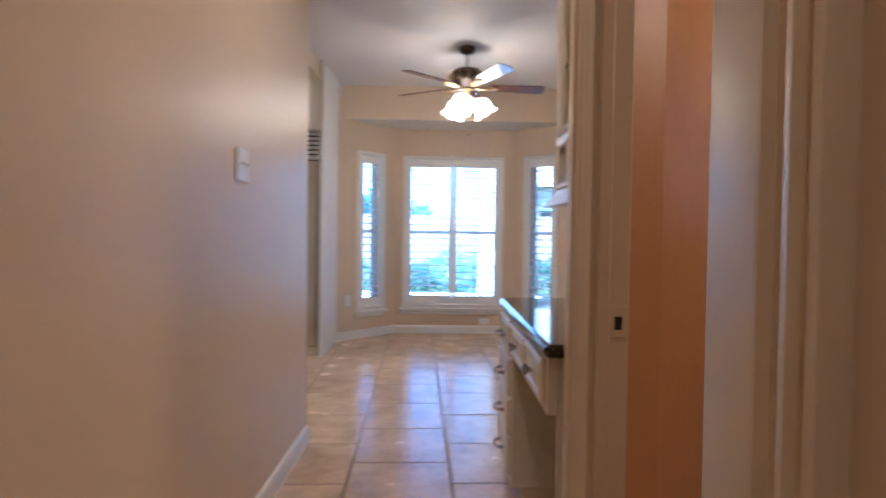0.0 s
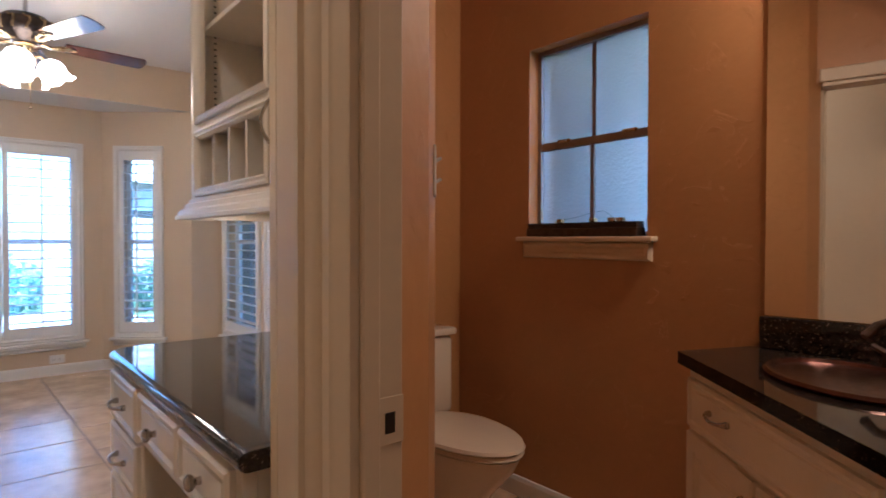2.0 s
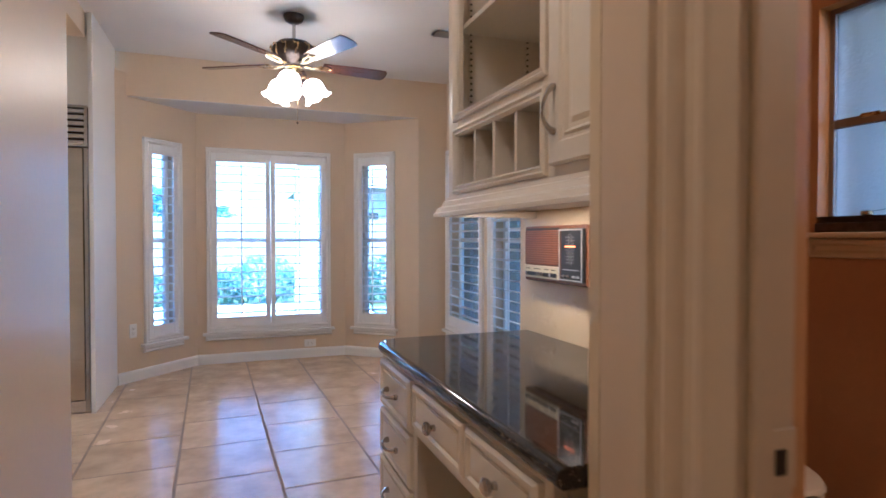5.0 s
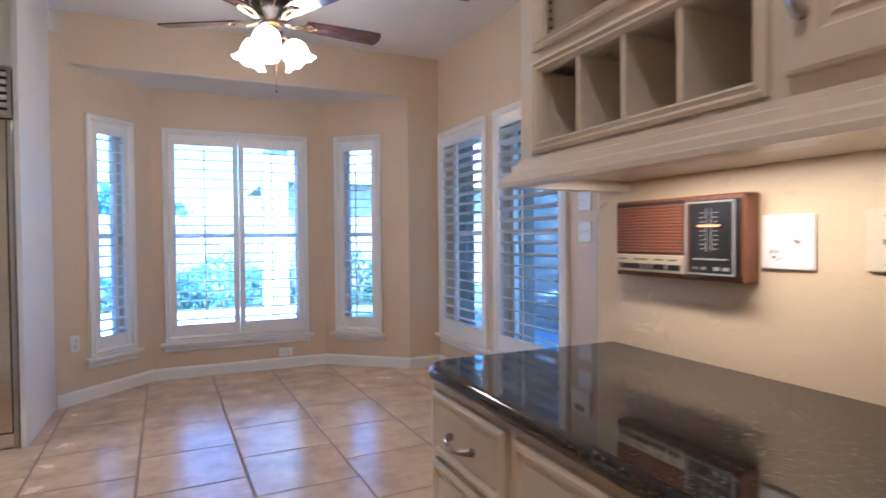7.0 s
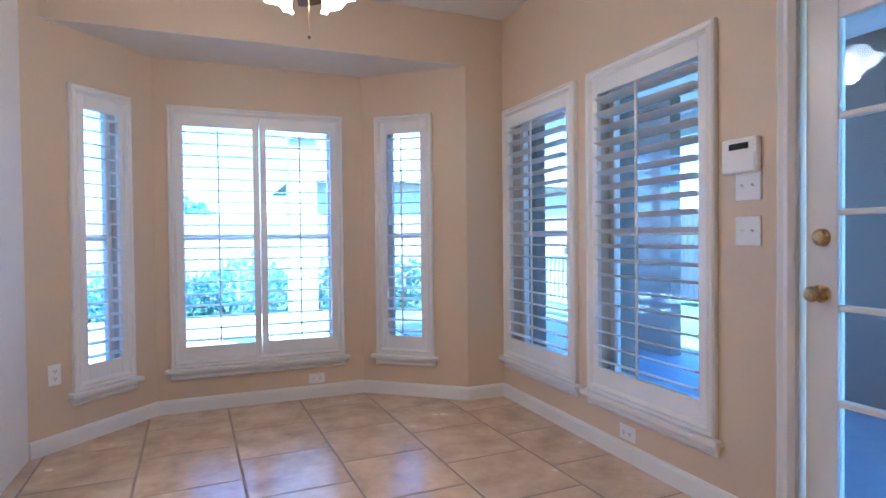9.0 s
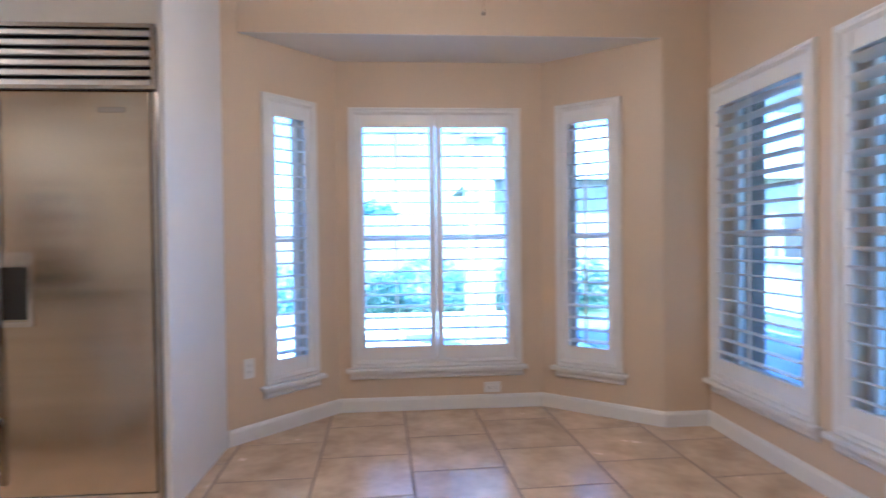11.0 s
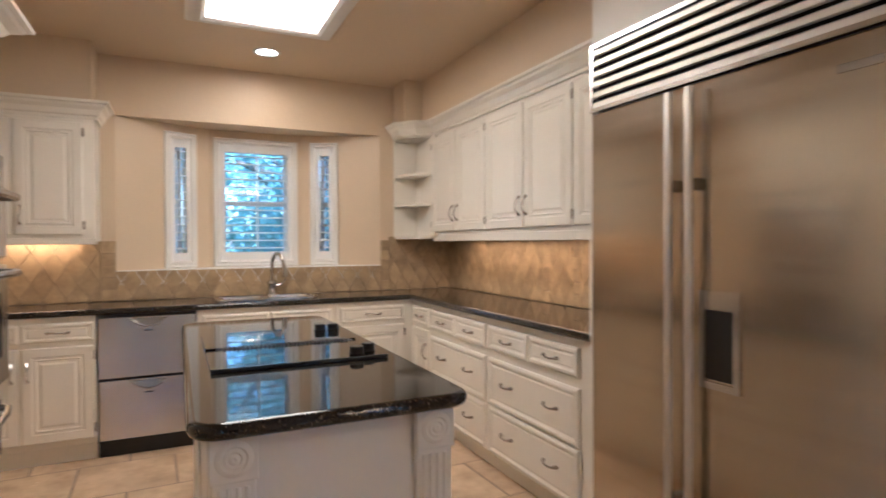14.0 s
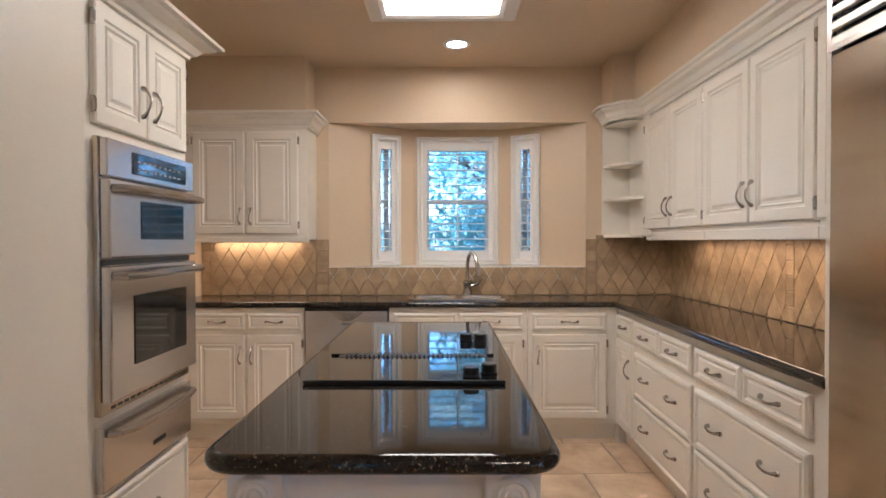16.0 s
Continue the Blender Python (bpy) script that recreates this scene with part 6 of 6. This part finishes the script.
def fence(x0, y0, x1, y1, h, label):
    f = empty("garden_fence", pose(x0, y0, -0.22, 0, 0, math.degrees(math.atan2(y1 - y0, x1 - x0))))
    tagged(f, label, "fence", "garden fences")
    L = math.hypot(x1 - x0, y1 - y0)
    BD = mesh_of(nb(0, 0.14, -0.01, 0.01, 0.03, h, 0.003), M_FENCE, "board")
    n = int(L / 0.15)
    for k in range(n):
        share("board", BD, f, Matrix.Translation((k * 0.15, random.uniform(-0.004, 0.004), random.uniform(-0.01, 0.01))))
    for z in (0.35, h - 0.3):
        part("rail", nb(0, L, 0.012, 0.05, z, z + 0.09), M_FENCE, f)


fence(-10, 15.6, 9, 15.6, 1.95, "weathered cedar board fence at the back of the garden")
fence(9, 15.6, 9, -2, 1.85, "weathered cedar board fence along the side garden")
fence(-11.5, -2, -11.5, 15.6, 1.9, "weathered cedar board fence beyond the kitchen window")

# neighbouring brick house behind the fence
nh = empty("neighbour_house", pose(2.2, 18.0, -0.2))
tagged(nh, "pale brick neighbouring house with grey shingle roof", "house")
part("wall", nb(0, 9, 0, 5, 0, 3.0), M_BRICK, nh)
bm = bmesh.new()
vs = [bm.verts.new(v) for v in ((-0.5, -0.5, 2.95), (9.5, -0.5, 2.95), (9.5, 5.5, 2.95), (-0.5, 5.5, 2.95), (1.5, 2.5, 4.9), (7.5, 2.5, 4.9))]
for q in ((0, 1, 5, 4), (1, 2, 5), (2, 3, 4, 5), (3, 0, 4), (0, 3, 2, 1)):
    bm.faces.new([vs[i] for i in q])
part("roof", bm, M_ROOF, nh)
for x in (0.9, 3.6):
    w_ = part("window", nb(x, x + 1.0, -0.03, -0.001, 0.9, 2.3), M_PORCHWHITE, nh)
    part("pane", nb(x + 0.08, x + 0.92, -0.04, -0.031, 0.98, 2.22), M_OVENGLASS, w_)


def leaf_cloud(blobs, count, size, seed):
    """Leaves scattered in and on lumpy blobs (x, y, z, rx, ry, rz)."""
    rng = np.random.default_rng(seed)
    vol = np.array([b[3] * b[4] * b[5] for b in blobs])
    pick = rng.choice(len(blobs), count, p=vol / vol.sum())
    bl = np.array(blobs)[pick]
    d = rng.normal(size=(count, 3))
    d /= np.linalg.norm(d, axis=1)[:, None]
    r = rng.uniform(0.35, 1.0, count) ** 0.5 * (1 + 0.18 * np.sin(7 * d[:, 0] + 3 * bl[:, 0]) * np.cos(6 * d[:, 2]))
    c = bl[:, :3] + d * bl[:, 3:] * r[:, None]
    u = rng.normal(size=(count, 3))
    u /= np.linalg.norm(u, axis=1)[:, None]
    v = np.cross(u, rng.normal(size=(count, 3)))
    v /= np.linalg.norm(v, axis=1)[:, None]
    s = size * rng.uniform(0.6, 1.4, count)[:, None]
    q = np.stack([c - u * s, c + v * s * 0.45, c + u * s, c - v * s * 0.45], 1).reshape(-1, 3)
    me = bpy.data.meshes.new("leaves")
    me.from_pydata(q.tolist(), [], (np.arange(count * 4).reshape(-1, 4)).tolist())
    return me


def shrub(x, y, blobs, count, mat, label, size=0.06, seed=1):
    s = empty("garden_shrub", pose(x, y, -0.22))
    tagged(s, label, "shrub", "garden shrubs")
    me = leaf_cloud(blobs, count, size, seed)
    me.materials.append(mat)
    o = new("foliage", me)
    o.parent = s
    bm = bmesh.new()
    for k, b in enumerate(blobs):
        tube(bm, [(b[0] * 0.6, b[1] * 0.6, 0), (b[0], b[1], b[2])], [0.03, 0.01], 6)
    part("stems", bm, M_BARK, s)


for k, (x, y, sx, h) in enumerate(((-2.6, 13.3, 0.9, 0.52), (-1.0, 13.1, 0.8, 0.45), (0.3, 13.4, 0.7, 0.56), (1.7, 13.5, 0.7, 0.5), (-4.4, 13.2, 1.0, 0.7), (3.0, 13.1, 0.8, 0.55), (-6.2, 12.4, 0.9, 0.6))):
    shrub(x, y, [(0, 0, h, sx, 0.6, h), (sx * 0.7, 0.2, h * 0.8, 0.5, 0.5, h * 0.8), (-sx * 0.7, -0.1, h * 0.85, 0.5, 0.5, h * 0.8)], 1500, M_HEDGE if k % 2 else M_LEAF2, "rounded green garden shrub beside the patio", 0.055, 10 + k)
for k, (x, y) in enumerate(((6.6, 3.2), (6.8, 5.4), (6.4, 7.0), (6.9, 1.5))):
    shrub(x, y, [(0, 0, 0.6, 0.7, 0.8, 0.6), (0.1, 0.5, 0.9, 0.5, 0.5, 0.6), (0, -0.5, 0.8, 0.5, 0.5, 0.5)], 1400, M_LEAF, "leafy green shrub beyond the porch", 0.06, 30 + k)


def tree(x, y, h, r, count, mat, seed, label, leaf=0.09):
    rng = random.Random(seed)
    t = empty("garden_tree", pose(x, y, -0.22))
    tagged(t, label, "tree", "garden trees")
    bm = bmesh.new()
    tube(bm, [(0, 0, 0), (0.05, 0.03, h * 0.25), (0.0, 0.1, h * 0.5), (0.1, 0.05, h * 0.8)], [0.17, 0.13, 0.10, 0.04], 9)
    blobs = []
    for k in range(9):
        a = rng.uniform(0, 6.28)
        z0 = h * rng.uniform(0.28, 0.6)
        rr = r * rng.uniform(0.4, 0.8)
        end = (rr * math.cos(a), rr * math.sin(a), z0 + h * rng.uniform(0.08, 0.3))
        tube(bm, [(0.02, 0.05, z0), (end[0] * 0.5, end[1] * 0.5, z0 + 0.3), end], [0.06, 0.04, 0.015], 6)
        blobs.append((*end, r * rng.uniform(0.3, 0.5), r * rng.uniform(0.3, 0.5), r * rng.uniform(0.25, 0.42)))
    blobs.append((0, 0, h * 0.85, r * 0.5, r * 0.5, r * 0.4))
    part("trunk", bm, M_BARK, t, smooth=True)
    me = leaf_cloud(blobs, count, leaf, seed)
    me.materials.append(mat)
    o = new("crown", me)
    o.parent = t


tree(-9.2, 5.6, 4.2, 1.9, 7000, M_LEAF2, 4, "small garden tree with dense green leaves outside the kitchen", 0.055)
tree(-7.4, 5.0, 3.9, 1.7, 11000, M_LEAF2, 15, "small garden tree with dense green leaves outside the kitchen", 0.045)
tree(-8.2, 1.2, 4.4, 1.8, 9000, M_LEAF, 5, "small garden tree with dense green leaves outside the kitchen", 0.055)
tree(-5.0, 17.3, 3.1, 1.7, 6000, M_LEAF, 6, "broad green tree behind the back fence")
tree(-1.8, 17.6, 2.7, 1.5, 6000, M_LEAF2, 7, "broad green tree behind the back fence")
tree(11.5, 6.0, 6.0, 2.8, 6000, M_LEAF, 8, "broad green tree behind the side fence")
tree(11.0, 1.5, 5.5, 2.4, 5000, M_LEAF2, 9, "broad green tree behind the side fence")
for k, (y, z) in enumerate(((3.0, 0.9), (4.2, 1.1), (5.3, 0.8))):
    shrub(-7.3, y, [(0, 0, z, 0.6, 0.7, z * 0.8), (0.1, 0.4, z * 1.3, 0.4, 0.5, 0.6)], 1600, M_LEAF if k % 2 else M_LEAF2, "tall leafy shrub outside the kitchen window", 0.06, 50 + k)

# ---- backsplash tiles ----
def clip_poly(poly, x0, x1, y0, y1):
    for axis, lim, sign in ((0, x0, 1), (0, x1, -1), (1, y0, 1), (1, y1, -1)):
        out = []
        for i in range(len(poly)):
            a, b = poly[i - 1], poly[i]
            da, db = sign * (a[axis] - lim), sign * (b[axis] - lim)
            if (da >= 0) != (db >= 0):
                t = da / (da - db)
                out.append((a[0] + t * (b[0] - a[0]), a[1] + t * (b[1] - a[1])))
            if db >= 0:
                out.append(b)
        poly = out
        if len(poly) < 3:
            return []
    return poly


def tile_mesh(poly, t=0.009):
    bm = bmesh.new()
    cx, cz = sum(p[0] for p in poly) / len(poly), sum(p[1] for p in poly) / len(poly)
    lo = [bm.verts.new((x, 0, z)) for x, z in poly]
    mi = [bm.verts.new((x, -t * 0.7, z)) for x, z in poly]
    hi = [bm.verts.new((x + (cx - x) * 0.05, -t, z + (cz - z) * 0.05)) for x, z in poly]
    n = len(poly)
    for a, b in ((lo, mi), (mi, hi)):
        for k in range(n):
            bm.faces.new((a[k], a[(k + 1) % n], b[(k + 1) % n], b[k]))
    bm.faces.new(hi)
    return mesh_of(bm, M_TRAV, "tile")


TW, TH, TG = 0.128, 0.21, 0.0025
FULL = None


def diamonds(board, u0, u1, z0, z1):
    global FULL
    rows = range(int(z0 / TH * 2) - 2, int(z1 / TH * 2) + 3)
    for r in rows:
        zc = r * TH / 2
        for k in range(int(u0 / TW) - 2, int(u1 / TW) + 3):
            uc = (k + (0.5 if r % 2 else 0.0)) * TW
            d = [(uc - TW / 2 + TG, zc), (uc, zc - TH / 2 + TG), (uc + TW / 2 - TG, zc), (uc, zc + TH / 2 - TG)]
            p = clip_poly(d, u0, u1, z0, z1)
            if len(p) < 3:
                continue
            area = abs(sum(p[i - 1][0] * p[i][1] - p[i][0] * p[i - 1][1] for i in range(len(p)))) / 2
            if area < 0.0006:
                continue
            local = [(x - uc, z - zc) for x, z in p]
            if len(p) == 4 and area > 0.97 * (TW - 2 * TG) * (TH - 2 * TG) / 2:
                FULL = FULL or tile_mesh(local)
                me = FULL
            else:
                me = tile_mesh(local)
            share("tile", me, board, Matrix.Translation((uc, 0, zc)))


def splash(name, m, pieces, label):
    b = empty(name, m)
    tagged(b, label, "backsplash", kind="structure")
    for u0, u1, z0, z1, kind in pieces:
        part("grout_bed", nb(u0, u1, 0.001, 0.0105, z0, z1), M_BSGROUT, b)
        if kind == "d":
            diamonds(b, u0, u1, z0, z1)
        else:
            n = max(1, round((z1 - z0) / 0.075))
            for k in range(n):
                za, zb = z0 + (z1 - z0) * k / n + TG, z0 + (z1 - z0) * (k + 1) / n - TG
                share("tile", tile_mesh([(u0 + TG, za), (u1 - TG, za), (u1 - TG, zb), (u0 + TG, zb)], 0.011), b, Matrix.Identity(4))
    return b


S0 = KY0
splash("trim_backsplash_west", pose(KX + 0.0115, 0, 0, 0, 0, 90), [
    (S0 + 0.002, S0 + 0.07, ZC + 0.002, 1.33, "b"), (S0 + 0.071, 3.14, ZC + 0.002, 1.33, "d"), (3.141, KB0 - 0.001, ZC + 0.002, 1.33, "b"),
    (KB0, KB1, ZC + 0.002, KBZ0 - 0.002, "d"),
    (KB1 + 0.001, KB1 + 0.075, ZC + 0.002, 1.33, "b"), (KB1 + 0.076, KY1 - 0.014, ZC + 0.002, 1.36, "d")], "tan travertine diamond tiles behind the sink worktop")
splash("trim_backsplash_north", pose(0, KY1 - 0.0115, 0), [
    (KX + 0.016, -3.55, ZC + 0.002, 1.37, "d"), (-3.549, -3.48, ZC + 0.002, 1.37, "b"), (-3.479, -3.25, ZC + 0.002, 1.37, "d"), (-3.249, -3.18, ZC + 0.002, 1.37, "b"), (-3.179, -2.41, ZC + 0.002, 1.37, "d")], "tan travertine diamond tiles behind the drawer cabinets")

# ---- floor tiles ----
PTX, PTY = 0.488, 0.507
GAP = 0.0085


def floor_tile_mesh(w, h):
    bm = bmesh.new()
    b = 0.004
    prof = [(0, -0.012), (0, -0.003), (b, 0.0)]
    loops = [[bm.verts.new((x, y, z)) for x, y in ((i, i), (w - i, i), (w - i, h - i), (i, h - i))] for i, z in prof]
    for a, c2 in zip(loops, loops[1:]):
        for k in range(4):
            bm.faces.new((a[k], a[(k + 1) % 4], c2[(k + 1) % 4], c2[k]))
    bm.faces.new(loops[-1])
    return mesh_of(bm, M_TILE, "floor_tile")


FT = floor_tile_mesh(PTX - GAP, PTY - GAP)
LAY = Matrix.Translation((-0.083, 5.52, 0)) @ Matrix.Rotation(radians(2.0), 4, 'Z')
for i in range(-12, 6):
    for j in range(-16, 4):
        x, y = i * PTX, j * PTY + (-0.262 if i % 2 else 0.0)
        c = LAY @ Vector((x + PTX / 2, y + PTY / 2, 0))
        if not (-5.3 < c.x < 2.2 and -1.6 < c.y < 6.9):
            continue
        if c.x < -0.95 and c.y < 2.1:
            continue
        if c.x < -1.4 and c.y > 6.1:
            continue
        share("floor_tile", FT, floor, LAY @ Matrix.Translation((x + GAP / 2 + random.uniform(-0.0008, 0.0008), y + GAP / 2, random.uniform(-0.0006, 0.0006))))
